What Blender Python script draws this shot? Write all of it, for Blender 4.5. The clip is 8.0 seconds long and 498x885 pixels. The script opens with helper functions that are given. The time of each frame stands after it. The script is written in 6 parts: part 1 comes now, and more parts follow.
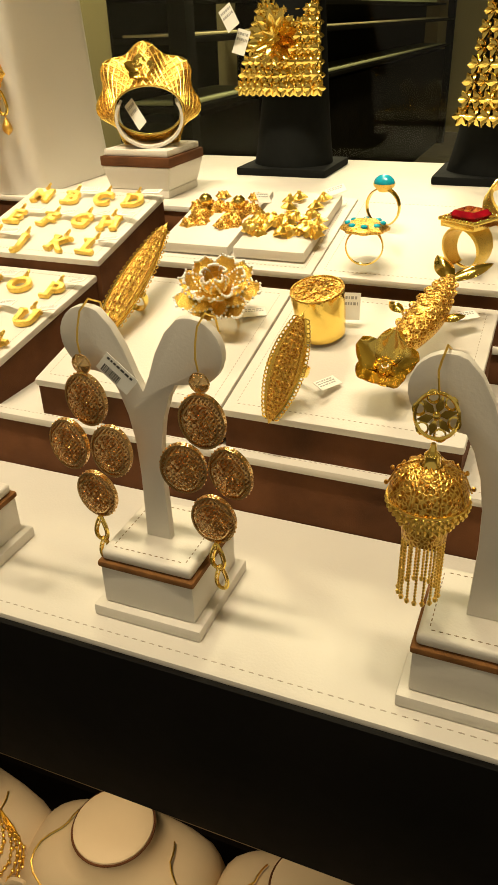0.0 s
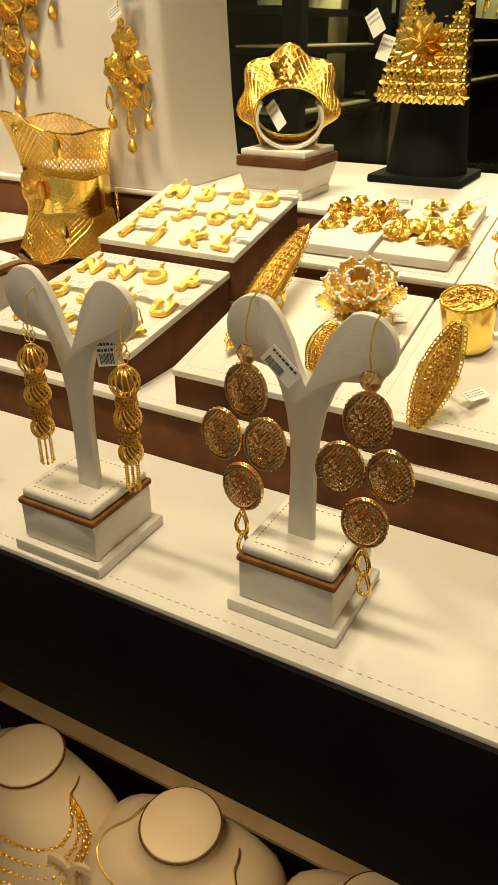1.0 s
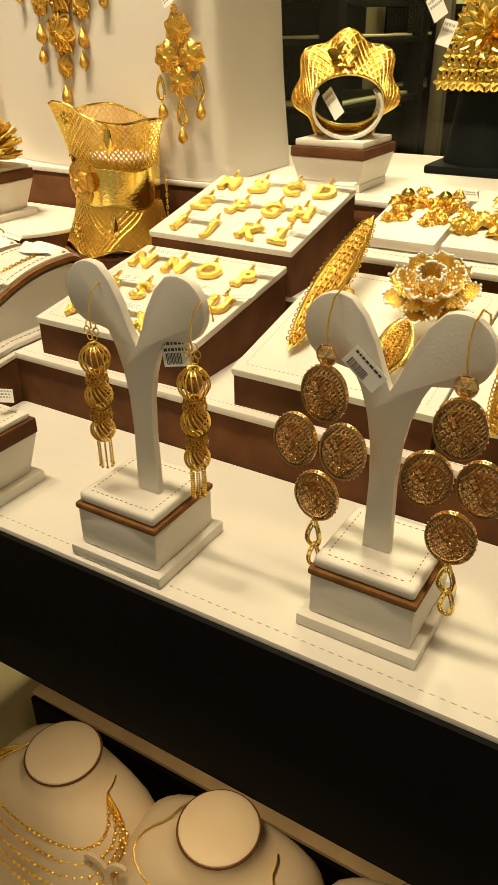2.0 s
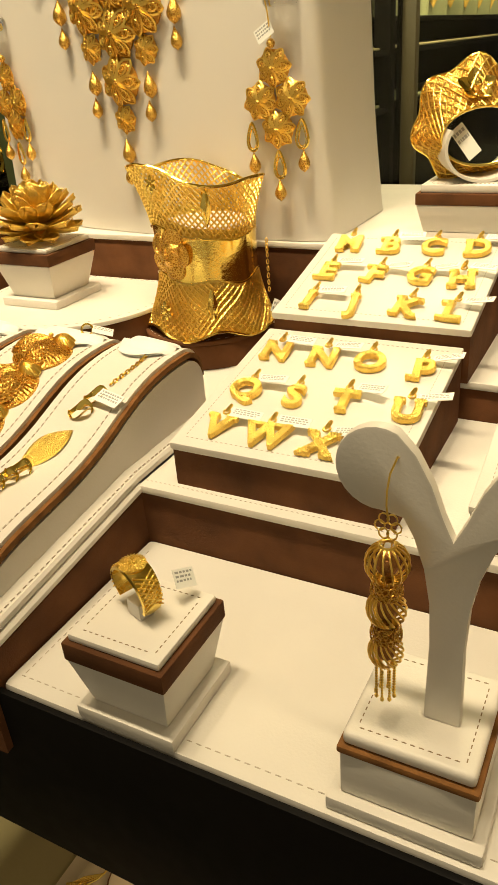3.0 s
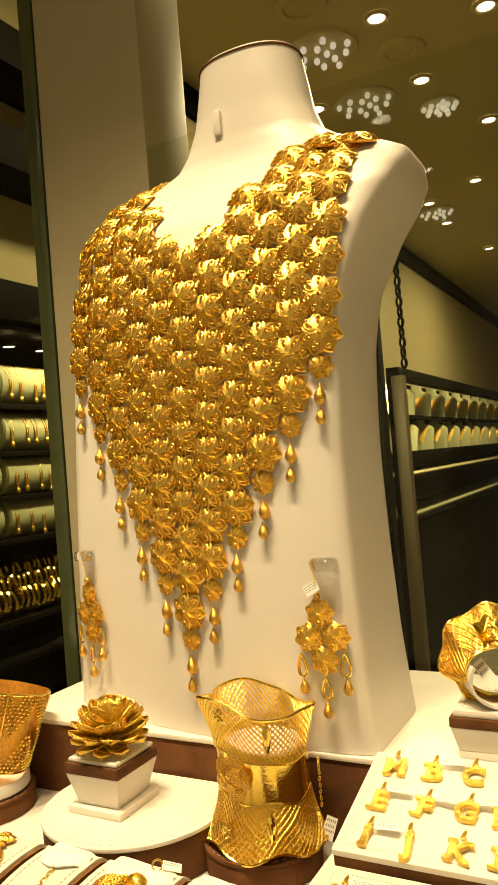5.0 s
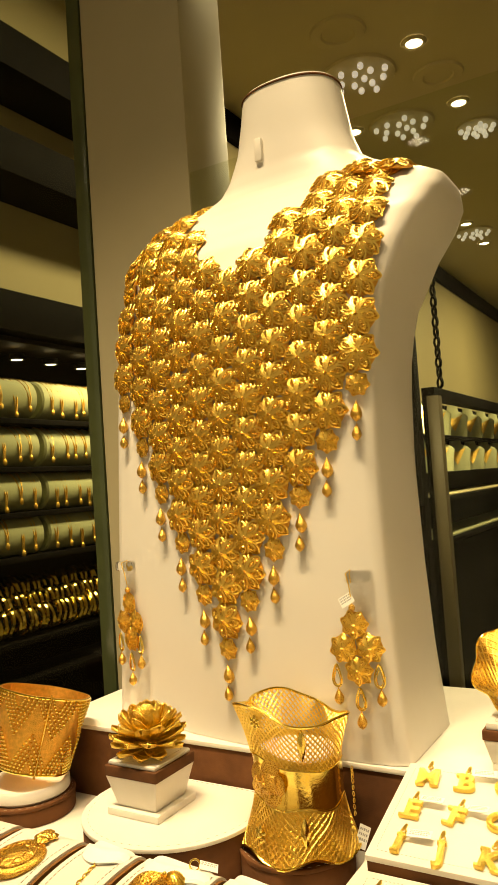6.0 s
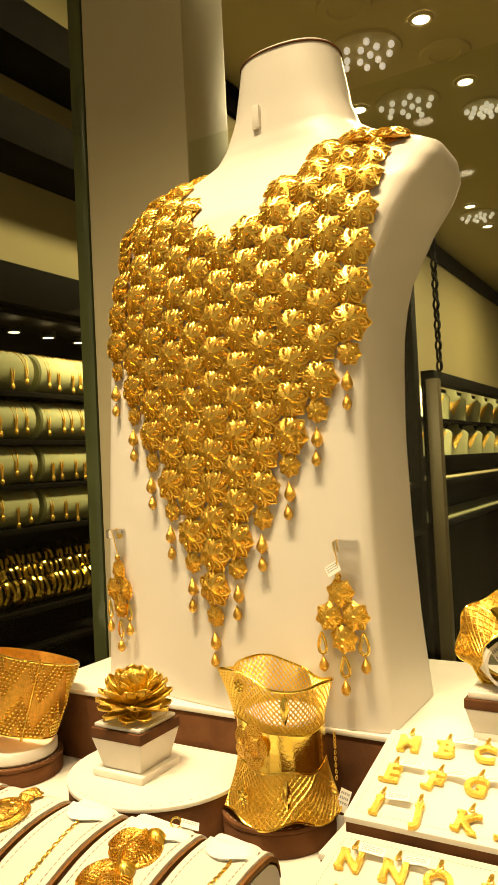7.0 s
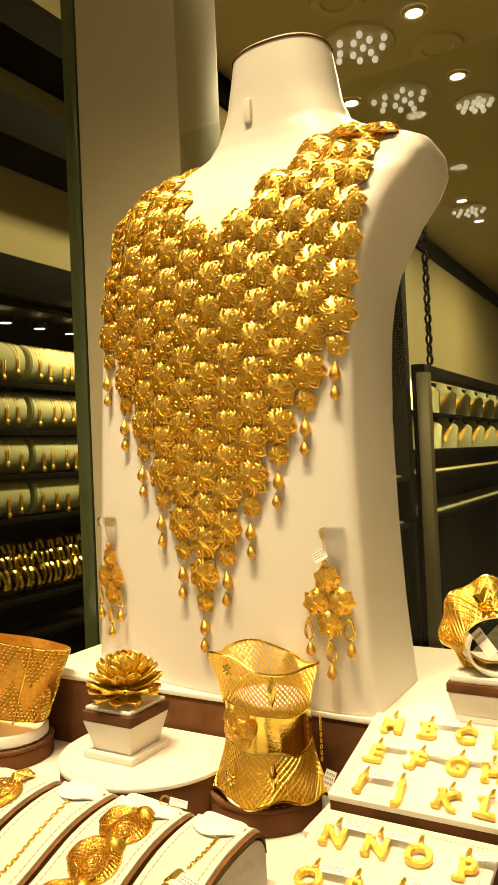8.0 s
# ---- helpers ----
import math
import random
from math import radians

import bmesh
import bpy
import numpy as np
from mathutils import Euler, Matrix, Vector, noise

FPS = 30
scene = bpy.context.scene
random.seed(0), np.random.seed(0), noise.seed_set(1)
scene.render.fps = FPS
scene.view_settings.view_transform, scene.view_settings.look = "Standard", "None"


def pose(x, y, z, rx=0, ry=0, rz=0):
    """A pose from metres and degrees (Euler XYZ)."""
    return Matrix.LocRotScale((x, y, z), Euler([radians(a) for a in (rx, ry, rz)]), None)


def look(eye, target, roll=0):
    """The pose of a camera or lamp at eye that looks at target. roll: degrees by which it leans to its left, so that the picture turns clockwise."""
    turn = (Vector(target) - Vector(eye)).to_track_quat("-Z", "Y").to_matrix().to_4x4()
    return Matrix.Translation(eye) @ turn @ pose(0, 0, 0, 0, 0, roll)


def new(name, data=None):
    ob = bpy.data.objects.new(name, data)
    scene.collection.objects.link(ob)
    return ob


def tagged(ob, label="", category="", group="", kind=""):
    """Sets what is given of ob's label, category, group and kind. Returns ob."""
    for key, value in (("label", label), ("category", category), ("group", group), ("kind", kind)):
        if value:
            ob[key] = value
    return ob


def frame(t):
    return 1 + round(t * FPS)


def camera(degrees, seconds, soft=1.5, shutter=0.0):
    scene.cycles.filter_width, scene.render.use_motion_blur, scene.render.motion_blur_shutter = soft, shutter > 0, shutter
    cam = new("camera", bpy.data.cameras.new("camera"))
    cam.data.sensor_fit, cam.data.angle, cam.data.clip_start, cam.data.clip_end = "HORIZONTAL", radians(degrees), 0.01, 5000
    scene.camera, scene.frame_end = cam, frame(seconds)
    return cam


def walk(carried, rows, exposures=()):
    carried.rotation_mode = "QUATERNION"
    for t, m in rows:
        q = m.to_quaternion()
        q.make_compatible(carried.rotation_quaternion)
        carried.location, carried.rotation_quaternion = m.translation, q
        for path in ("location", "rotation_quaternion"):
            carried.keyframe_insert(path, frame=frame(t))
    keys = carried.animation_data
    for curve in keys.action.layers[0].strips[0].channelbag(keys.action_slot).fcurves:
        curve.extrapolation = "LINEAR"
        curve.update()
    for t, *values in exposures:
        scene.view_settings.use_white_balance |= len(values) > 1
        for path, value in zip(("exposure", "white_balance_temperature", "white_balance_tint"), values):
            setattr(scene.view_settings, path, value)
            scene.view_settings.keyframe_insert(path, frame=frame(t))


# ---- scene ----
cam = camera(37.1, 8.0, soft=1.15)
PATH = [
    (0, (-0.031, 0.028, 1.199), (-0.708, 1.627, 0.208), -1.9),
    (0.5, (-0.046, 0.025, 1.196), (-0.83, 1.586, 0.223), -1.4),
    (1, (-0.059, 0.018, 1.193), (-0.912, 1.549, 0.229), -0.1),
    (1.2, (-0.067, 0.016, 1.19), (-0.949, 1.531, 0.225), 0.2),
    (2.3, (-0.097, 0.036, 1.189), (-1.044, 1.506, 0.218), -1.8),
    (2.5, (-0.13, 0.051, 1.192), (-1.101, 1.513, 0.232), -3.1),
    (3, (-0.213, 0.064, 1.199), (-1.086, 1.6, 0.263), -4.7),
    (3.5, (-0.238, 0.057, 1.22), (-1.13, 1.682, 0.469), -4.8),
    (4, (-0.227, 0.031, 1.271), (-1.156, 1.78, 0.995), -4.1),
    (4.5, (-0.22, 0.019, 1.287), (-1.139, 1.795, 1.286), -4.2),
    (4.7, (-0.215, 0.016, 1.292), (-1.14, 1.789, 1.319), -4.3),
    (5.8, (-0.202, 0.003, 1.298), (-1.208, 1.728, 1.398), -4.4),
    (6, (-0.203, -0.003, 1.292), (-1.221, 1.715, 1.401), -3.9),
    (6.5, (-0.199, 0.0, 1.283), (-1.227, 1.713, 1.374), -3.0),
    (7, (-0.198, 0.0, 1.282), (-1.217, 1.719, 1.341), -2.8),
    (7.5, (-0.194, -0.003, 1.282), (-1.207, 1.721, 1.32), -2.7),
    (8, (-0.192, -0.008, 1.279), (-1.192, 1.724, 1.318), -2.5),
]
walk(cam, [(t, look(eye, target, roll)) for t, eye, target, roll in PATH],
     exposures=[(0, 0.06, 5950, 14), (1, 0.04, 5980, 14), (2.5, 0.12, 6100, 14), (3.5, -0.06, 6300, 13), (4.5, 0.11, 6950, 13), (6, 0.16, 7000, 13), (6.5, 0.26, 7000, 13), (8, 0.28, 7000, 13)])

# ---- light ----
world = bpy.data.worlds.new("world")
scene.world = world
world.use_nodes = True
wbg = world.node_tree.nodes["Background"]
wbg.inputs["Color"].default_value = (1.0, 0.82, 0.5, 1)
wbg.inputs["Strength"].default_value = 0.31
scene.view_settings.exposure = 0.0


def lamp(name, eye, target, watts, size, colour=(1.0, 0.86, 0.62), spread=100):
    """A round lamp: ceiling downlights, cabinet lights and one added fill light."""
    d = bpy.data.lights.new(name, "AREA")
    d.shape, d.size, d.energy, d.color = "DISK", size, watts, colour
    ob = new(name, d)
    d.spread = radians(spread)
    ob.matrix_world = look(eye, target)
    return ob


WARM = (1.0, 0.80, 0.475)
for lx, watts in ((-1.05, 0.95), (-0.82, 0.95), (-0.60, 1.0), (-0.40, 0.9), (-0.20, 0.6), (0.0, 0.5), (0.20, 0.45)):
    lamp("window_downlight", (lx, 0.12, 2.405), (lx, 0.46, 1.15), watts * 0.93, 0.08, WARM, 49)
for ly, watts in ((1.45, 14.0), (2.5, 26.0), (4.0, 20.0), (5.5, 24.0)):
    lamp("shop_downlight", (-0.7, ly, 2.66), (-0.7, ly, 0.0), watts, 0.3, (1.0, 0.85, 0.45), 179)
# Added fill without a fitting, to brighten the lower display.
lamp("low_fill_light", (-0.35, 0.30, 0.893), (-0.36, 0.36, 0.3), 0.36, 0.1, (1.0, 0.72, 0.36))

# ---- materials ----
def node_mat(name, colour, rough, metal=0.0, vary=0.12, scale=30.0, bump=0.0, bscale=400.0, kind="NOISE", dark=None, sheen=0.0, spec=0.5, coat=0.0, gap_shade=(0.8, 0.6, 0.4)):
    """Principled material with broad mottling, fine grain and relief in object space."""
    m = bpy.data.materials.new(name)
    m.use_nodes = True
    nt = m.node_tree
    b = nt.nodes["Principled BSDF"]
    b.inputs["Roughness"].default_value, b.inputs["Metallic"].default_value = rough, metal
    b.inputs["Specular IOR Level"].default_value = spec
    b.inputs["Coat Weight"].default_value = coat
    if sheen:
        b.inputs["Sheen Weight"].default_value = sheen
        b.inputs["Sheen Tint"].default_value = (*colour, 1)
    tc = nt.nodes.new("ShaderNodeTexCoord")
    n1 = nt.nodes.new("ShaderNodeTexNoise")
    n1.inputs["Scale"].default_value, n1.inputs["Detail"].default_value = scale, 5.0
    nt.links.new(tc.outputs["Object"], n1.inputs["Vector"])
    ramp = nt.nodes.new("ShaderNodeValToRGB")
    c = np.array(colour)
    lo = np.array(dark) if dark is not None else c * (1 - vary)
    hi = np.minimum(c * (1 + vary), 1.0)
    ramp.color_ramp.elements[0].position, ramp.color_ramp.elements[1].position = 0.3, 0.7
    ramp.color_ramp.elements[0].color, ramp.color_ramp.elements[1].color = (*lo, 1), (*hi, 1)
    nt.links.new(n1.outputs["Fac"], ramp.inputs["Fac"])
    nt.links.new(ramp.outputs["Color"], b.inputs["Base Color"])
    mr = nt.nodes.new("ShaderNodeMapRange")
    mr.inputs["To Min"].default_value, mr.inputs["To Max"].default_value = max(rough - 0.08, 0.02), min(rough + 0.08, 1)
    n2 = nt.nodes.new("ShaderNodeTexNoise")
    n2.inputs["Scale"].default_value = scale * 6
    nt.links.new(tc.outputs["Object"], n2.inputs["Vector"])
    nt.links.new(n2.outputs["Fac"], mr.inputs["Value"])
    nt.links.new(mr.outputs["Result"], b.inputs["Roughness"])
    if bump:
        bp = nt.nodes.new("ShaderNodeBump")
        bp.inputs["Strength"].default_value, bp.inputs["Distance"].default_value = bump, (0.6 if metal < 1 else 1.3) / bscale
        if kind == "NOISE":
            h = nt.nodes.new("ShaderNodeTexNoise")
            h.inputs["Scale"].default_value, h.inputs["Detail"].default_value = bscale, 3.0
            out = h.outputs["Fac"]
        else:
            h = nt.nodes.new("ShaderNodeTexVoronoi")
            h.feature = "DISTANCE_TO_EDGE" if kind == "CELL" else "F1"
            h.inputs["Scale"].default_value = bscale
            out = h.outputs["Distance"]
        nt.links.new(tc.outputs["Object"], h.inputs["Vector"])
        nt.links.new(out, bp.inputs["Height"])
        nt.links.new(bp.outputs["Normal"], b.inputs["Normal"])
        # Cell middles go darker: the shade of filigree gaps put into the colour.
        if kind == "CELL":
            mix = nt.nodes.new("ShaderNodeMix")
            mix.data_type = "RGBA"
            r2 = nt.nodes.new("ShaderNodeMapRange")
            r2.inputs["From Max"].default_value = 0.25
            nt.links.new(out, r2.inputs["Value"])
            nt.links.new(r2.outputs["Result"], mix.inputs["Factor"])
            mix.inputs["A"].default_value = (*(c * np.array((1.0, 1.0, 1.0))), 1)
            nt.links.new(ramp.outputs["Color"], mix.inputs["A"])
            mix.inputs["B"].default_value = (*(c * np.array(gap_shade)), 1)
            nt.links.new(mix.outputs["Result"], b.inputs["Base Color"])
    return m


def glow_mat(name, colour, strength):
    m = bpy.data.materials.new(name)
    m.use_nodes = True
    b = m.node_tree.nodes["Principled BSDF"]
    b.inputs["Base Color"].default_value = (*colour, 1)
    b.inputs["Emission Color"].default_value = (*colour, 1)
    b.inputs["Emission Strength"].default_value = strength
    return m


LEATHER = node_mat("cream_leather", (0.71, 0.675, 0.60), 0.45, vary=0.035, scale=25, bump=0.12, bscale=900)
BUSTSKIN = node_mat("bust_leather", (0.73, 0.70, 0.63), 0.42, vary=0.03, scale=9, bump=0.06, bscale=1200)
SUEDE = node_mat("brown_suede", (0.115, 0.046, 0.016), 0.85, vary=0.35, scale=38, bump=0.4, bscale=1500, sheen=0.25, spec=0.2)
PIPING = node_mat("tan_suede", (0.20, 0.09, 0.025), 0.85, vary=0.3, scale=120, bump=0.5, bscale=1800, sheen=0.3, spec=0.2)
GOLD = node_mat("polished_gold", (1.0, 0.72, 0.16), 0.14, metal=1.0, vary=0.06, scale=80, bump=0.05, bscale=500)
GOLDWIRE = node_mat("gold_wire", (1.0, 0.68, 0.14), 0.32, metal=1.0, vary=0.08, scale=200, bump=0.25, bscale=1500)
# Filigree openings are painted: shaded gaps in the colour, no real holes.
FILIGREE = node_mat("filigree_gold", (1.0, 0.67, 0.15), 0.34, metal=1.0, vary=0.08, scale=300, bump=0.4, bscale=700, kind="CELL", gap_shade=(0.50, 0.33, 0.15))
GRAINGOLD = node_mat("granulated_gold", (1.0, 0.69, 0.14), 0.30, metal=1.0, vary=0.06, scale=300, bump=0.6, bscale=1500, kind="F1")
# Matt ground, darkened to put the shade between wires and beads into its colour.
SHADEDGOLD = node_mat("shaded_gold_ground", (0.80, 0.44, 0.08), 0.45, metal=1.0, vary=0.15, scale=300, bump=0.3, bscale=1100, kind="F1")
ROSE = node_mat("rose_filigree_gold", (1.0, 0.64, 0.28), 0.24, metal=1.0, vary=0.12, scale=300, bump=0.25, bscale=1500)
# Dark colour stands for the shade behind the wire net and ribs.
SHADEDROSE = node_mat("shaded_rose_ground", (0.50, 0.25, 0.085), 0.5, metal=1.0, vary=0.3, scale=500, bump=0.5, bscale=1300)
BLACK = node_mat("black_velvet", (0.005, 0.006, 0.0055), 0.8, vary=0.3, scale=40, bump=0.1, bscale=900, spec=0.15)
FASCIA = node_mat("black_board", (0.004, 0.0035, 0.003), 0.6, vary=0.3, scale=20, spec=0.1)
THREAD = node_mat("brown_thread", (0.22, 0.15, 0.08), 0.8, vary=0.2, scale=400)
PALETHREAD = node_mat("grey_thread", (0.42, 0.37, 0.29), 0.8, vary=0.15, scale=400)
PAPER = node_mat("tag_paper", (0.82, 0.82, 0.76), 0.6, vary=0.03, scale=60)
INK = node_mat("tag_ink", (0.05, 0.05, 0.05), 0.6, vary=0.1, scale=200)
PALEINK = node_mat("faint_ink", (0.32, 0.32, 0.30), 0.6, vary=0.1, scale=200)
CLEAR = node_mat("clear_acrylic", (0.97, 0.96, 0.92), 0.10, vary=0.01, scale=60, coat=0.3)
CLEAR.node_tree.nodes["Principled BSDF"].inputs["Transmission Weight"].default_value = 1.0
# Opaque white: the glint of clear stones put into the base colour.
STONEGLINT = node_mat("stone_glint", (0.90, 0.90, 0.86), 0.12, vary=0.05, scale=300, coat=1.0)
TURQ = node_mat("turquoise", (0.01, 0.42, 0.62), 0.15, vary=0.12, scale=200, coat=0.6)
RUBY = node_mat("red_stone", (0.30, 0.003, 0.012), 0.05, vary=0.5, scale=150, coat=1.0)
PEACH = node_mat("peach_leather", (0.74, 0.60, 0.40), 0.6, vary=0.05, scale=14, bump=0.1, bscale=900)
WOOD = node_mat("pale_wood", (0.52, 0.38, 0.20), 0.5, vary=0.15, scale=22, bump=0.1, bscale=300)
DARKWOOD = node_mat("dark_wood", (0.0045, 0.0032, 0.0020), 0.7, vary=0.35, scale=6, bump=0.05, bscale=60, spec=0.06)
WALLPAINT = node_mat("olive_paint", (0.40, 0.33, 0.16), 0.7, vary=0.06, scale=2, bump=0.05, bscale=80)
COLUMN = node_mat("column_paint", (0.40, 0.355, 0.22), 0.45, vary=0.05, scale=4)
POSTPAINT = node_mat("post_paint", (0.10, 0.075, 0.035), 0.5, vary=0.1, scale=6)
CEILPAINT = node_mat("ceiling_paint", (0.54, 0.46, 0.235), 0.7, vary=0.06, scale=1.5)
CARPET = node_mat("shop_carpet", (0.20, 0.17, 0.11), 0.9, vary=0.3, scale=8, bump=0.3, bscale=200)
ROLLCLOTH = node_mat("pale_green_cloth", (0.42, 0.42, 0.22), 0.8, vary=0.10, scale=8, bump=0.2, bscale=120)
GLASSEDGE = node_mat("green_glass_edge", (0.06, 0.075, 0.03), 0.15, vary=0.2, scale=10)
# For the unseen lights added outside, reflected as sparkle in the gold.
SPARKLEGLOW = glow_mat("added_sparkle_glow", (1.0, 0.84, 0.56), 16.0)
LAMPGLOW = glow_mat("lamp_glow", (1.0, 0.86, 0.55), 6.0)
STARGLOW = glow_mat("crystal_glow", (1.0, 0.95, 0.8), 0.33)


def pane_mat(name):
    """Clear thin glass: see-through with a faint sheen."""
    m = bpy.data.materials.new(name)
    m.use_nodes = True
    nt = m.node_tree
    nt.nodes.remove(nt.nodes["Principled BSDF"])
    clear, gloss = nt.nodes.new("ShaderNodeBsdfTransparent"), nt.nodes.new("ShaderNodeBsdfGlossy")
    clear.inputs["Color"].default_value = (0.93, 0.95, 0.90, 1)
    gloss.inputs["Roughness"].default_value = 0.02
    mix = nt.nodes.new("ShaderNodeMixShader")
    mix.inputs["Fac"].default_value = 0.014
    nt.links.new(clear.outputs["BSDF"], mix.inputs[1])
    nt.links.new(gloss.outputs["BSDF"], mix.inputs[2])
    nt.links.new(mix.outputs["Shader"], nt.nodes["Material Output"].inputs["Surface"])
    return m


PANE = pane_mat("clear_glass")


# ---- mesh tools ----
class Geo:
    """Collects the vertices and faces of one mesh."""

    def __init__(self):
        self.v, self.f, self.flat = [], [], set()

    def add(self, verts, faces, m=None, flat=False):
        o = len(self.v)
        if m is not None:
            verts = [m @ Vector(p) for p in verts]
        self.v.extend(tuple(p) for p in verts)
        if flat:
            self.flat.update(range(len(self.f), len(self.f) + len(faces)))
        self.f.extend(tuple(i + o for i in q) for q in faces)
        return self

    def grid(self, rows, m=None, closed=False, cap0=False, cap1=False):
        n = len(rows[0])
        v = [p for r in rows for p in r]
        f = []
        for i in range(len(rows) - 1):
            for j in range(n if closed else n - 1):
                k = (j + 1) % n
                f.append((i * n + j, i * n + k, (i + 1) * n + k, (i + 1) * n + j))
        if cap0:
            f.append(tuple(reversed(range(n))))
        if cap1:
            f.append(tuple(range((len(rows) - 1) * n, len(rows) * n)))
        return self.add(v, f, m)

    def lathe(self, prof, n=24, m=None, shape=None, cap0=False, cap1=False):
        rows = []
        for r, z in prof:
            row = []
            for k in range(n):
                a = 2 * math.pi * k / n
                s = shape(a, r, z) if shape else 1.0
                row.append((r * s * math.cos(a), r * s * math.sin(a), z))
            rows.append(row)
        return self.grid(rows, m, True, cap0, cap1)

    def tube(self, path, r, n=6, closed=False, m=None, caps=True):
        pts = [Vector(p) for p in path]
        rows, up = [], None
        for i, p in enumerate(pts):
            a = pts[i - 1] if (i or closed) else p
            b = pts[(i + 1) % len(pts)] if (i + 1 < len(pts) or closed) else p
            t = (b - a).normalized()
            if up is None:
                up = t.orthogonal().normalized()
            up = (up - t * up.dot(t))
            up = up.normalized() if up.length > 1e-9 else t.orthogonal().normalized()
            w = t.cross(up)
            rr = r[i] if isinstance(r, (list, tuple)) else r
            rows.append([p + (up * math.cos(2 * math.pi * k / n) + w * math.sin(2 * math.pi * k / n)) * rr for k in range(n)])
        if closed:
            rows.append(rows[0])
        return self.grid(rows, m, True, caps and not closed, caps and not closed)

    def ball(self, c, r, n=8, m=None, squash=(1, 1, 1)):
        rows = []
        h = max(4, n // 2 + 1)
        for i in range(h + 1):
            a = math.pi * i / h
            rr, z = max(math.sin(a), 1e-4), math.cos(a)
            rows.append([(c[0] + r * squash[0] * rr * math.cos(2 * math.pi * k / n), c[1] + r * squash[1] * rr * math.sin(2 * math.pi * k / n), c[2] + r * squash[2] * z) for k in range(n)])
        rows.reverse()
        return self.grid(rows, m, True)

    def box(self, lo, hi, bevel=0.0, m=None, seg=2, taper=1.0):
        """A box with rounded edges; taper scales the bottom."""
        bm = bmesh.new()
        bmesh.ops.create_cube(bm, size=1.0)
        for v in bm.verts:
            k = taper if v.co.z < 0 else 1.0
            v.co = Vector(((lo[i] + hi[i]) / 2 + v.co[i] * (hi[i] - lo[i]) * (k if i < 2 else 1) for i in range(3)))
        if bevel:
            bmesh.ops.bevel(bm, geom=bm.edges[:], offset=bevel, segments=seg, affect="EDGES", profile=0.6)
        bm.verts.index_update()
        self.add([v.co for v in bm.verts], [[v.index for v in f.verts] for f in bm.faces], m)
        bm.free()
        return self

    def prism(self, poly, lo, hi, bevel=0.0, m=None, seg=2):
        """An outline in x, y raised from lo to hi."""
        bm = bmesh.new()
        f = bm.faces.new([bm.verts.new((x, y, lo)) for x, y in poly])
        r = bmesh.ops.extrude_face_region(bm, geom=[f])
        bmesh.ops.translate(bm, vec=(0, 0, hi - lo), verts=[g for g in r["geom"] if isinstance(g, bmesh.types.BMVert)])
        bmesh.ops.recalc_face_normals(bm, faces=bm.faces[:])
        if bevel:
            es = [e for e in bm.edges if abs(e.verts[0].co.z - e.verts[1].co.z) < 1e-7]
            bmesh.ops.bevel(bm, geom=es, offset=bevel, segments=seg, affect="EDGES", profile=0.6)
        bm.verts.index_update()
        self.add([v.co for v in bm.verts], [[v.index for v in f.verts] for f in bm.faces], m)
        bm.free()
        return self

    def mesh(self, name, material, angle=40):
        me = bpy.data.meshes.new(name)
        me.from_pydata(self.v, [], self.f)
        me.materials.append(material)
        me.polygons.foreach_set("use_smooth", [True] * len(me.polygons))
        me.set_sharp_from_angle(angle=radians(angle))
        me.update()
        return me


def part(name, geo, material, parent, label="", angle=40):
    me = geo if isinstance(geo, bpy.types.Mesh) else geo.mesh(name, material, angle)
    ob = new(name, me)
    ob.parent = parent
    if label:
        ob["label"] = label
    return ob


def thing(name, at, label, category, group="", kind="", turn=(0, 0, 0)):
    ob = new(name)
    ob.empty_display_size = 0.01
    ob.matrix_basis = pose(*at, *turn)
    return tagged(ob, label, category, group, kind)


def lone(name, geo, material, label, category, at=(0, 0, 0), kind="", group="", turn=(0, 0, 0), angle=40):
    ob = new(name, geo.mesh(name, material, angle))
    ob.matrix_basis = pose(*at, *turn)
    return tagged(ob, label, category, group, kind)


def setting(name, geo, material, label, category="", angle=40):
    return lone(name, geo, material, label, category or name.split("_")[0], kind="structure", angle=angle)


def stitches(lines, z, length=0.0014, gap=0.0010, w=0.00032, h=0.0002):
    """Rows of thread dashes along straight lines (x0, y0, x1, y1)."""
    g = Geo()
    for x0, y0, x1, y1 in lines:
        d = Vector((x1 - x0, y1 - y0, 0))
        n = int(d.length / (length + gap))
        if not n:
            continue
        t = d.normalized()
        s = Vector((-t.y, t.x, 0)) * w / 2
        for i in range(n):
            a = Vector((x0, y0, z)) + t * (i * (length + gap) + gap / 2)
            b = a + t * length
            up = Vector((0, 0, h))
            mid = (a + b) / 2 + up
            g.add([a - s, a + s, mid + s, mid - s, b - s, b + s], [(0, 3, 2, 1), (3, 4, 5, 2), (0, 4, 3), (1, 2, 5)])
    return g


def ring_path(r, n=16, c=(0, 0, 0), m=None):
    p = [Vector((c[0] + r * math.cos(2 * math.pi * k / n), c[1] + r * math.sin(2 * math.pi * k / n), c[2])) for k in range(n)]
    return [m @ q for q in p] if m else p


def rect(x0, y0, x1, y1):
    return [(x0, y0, x1, y0), (x1, y0, x1, y1), (x1, y1, x0, y1), (x0, y1, x0, y0)]


# ---- the window's steps ----
FLOOR, STEP, STEP2, DECK = 1.0, 1.030, 1.050, 1.0905


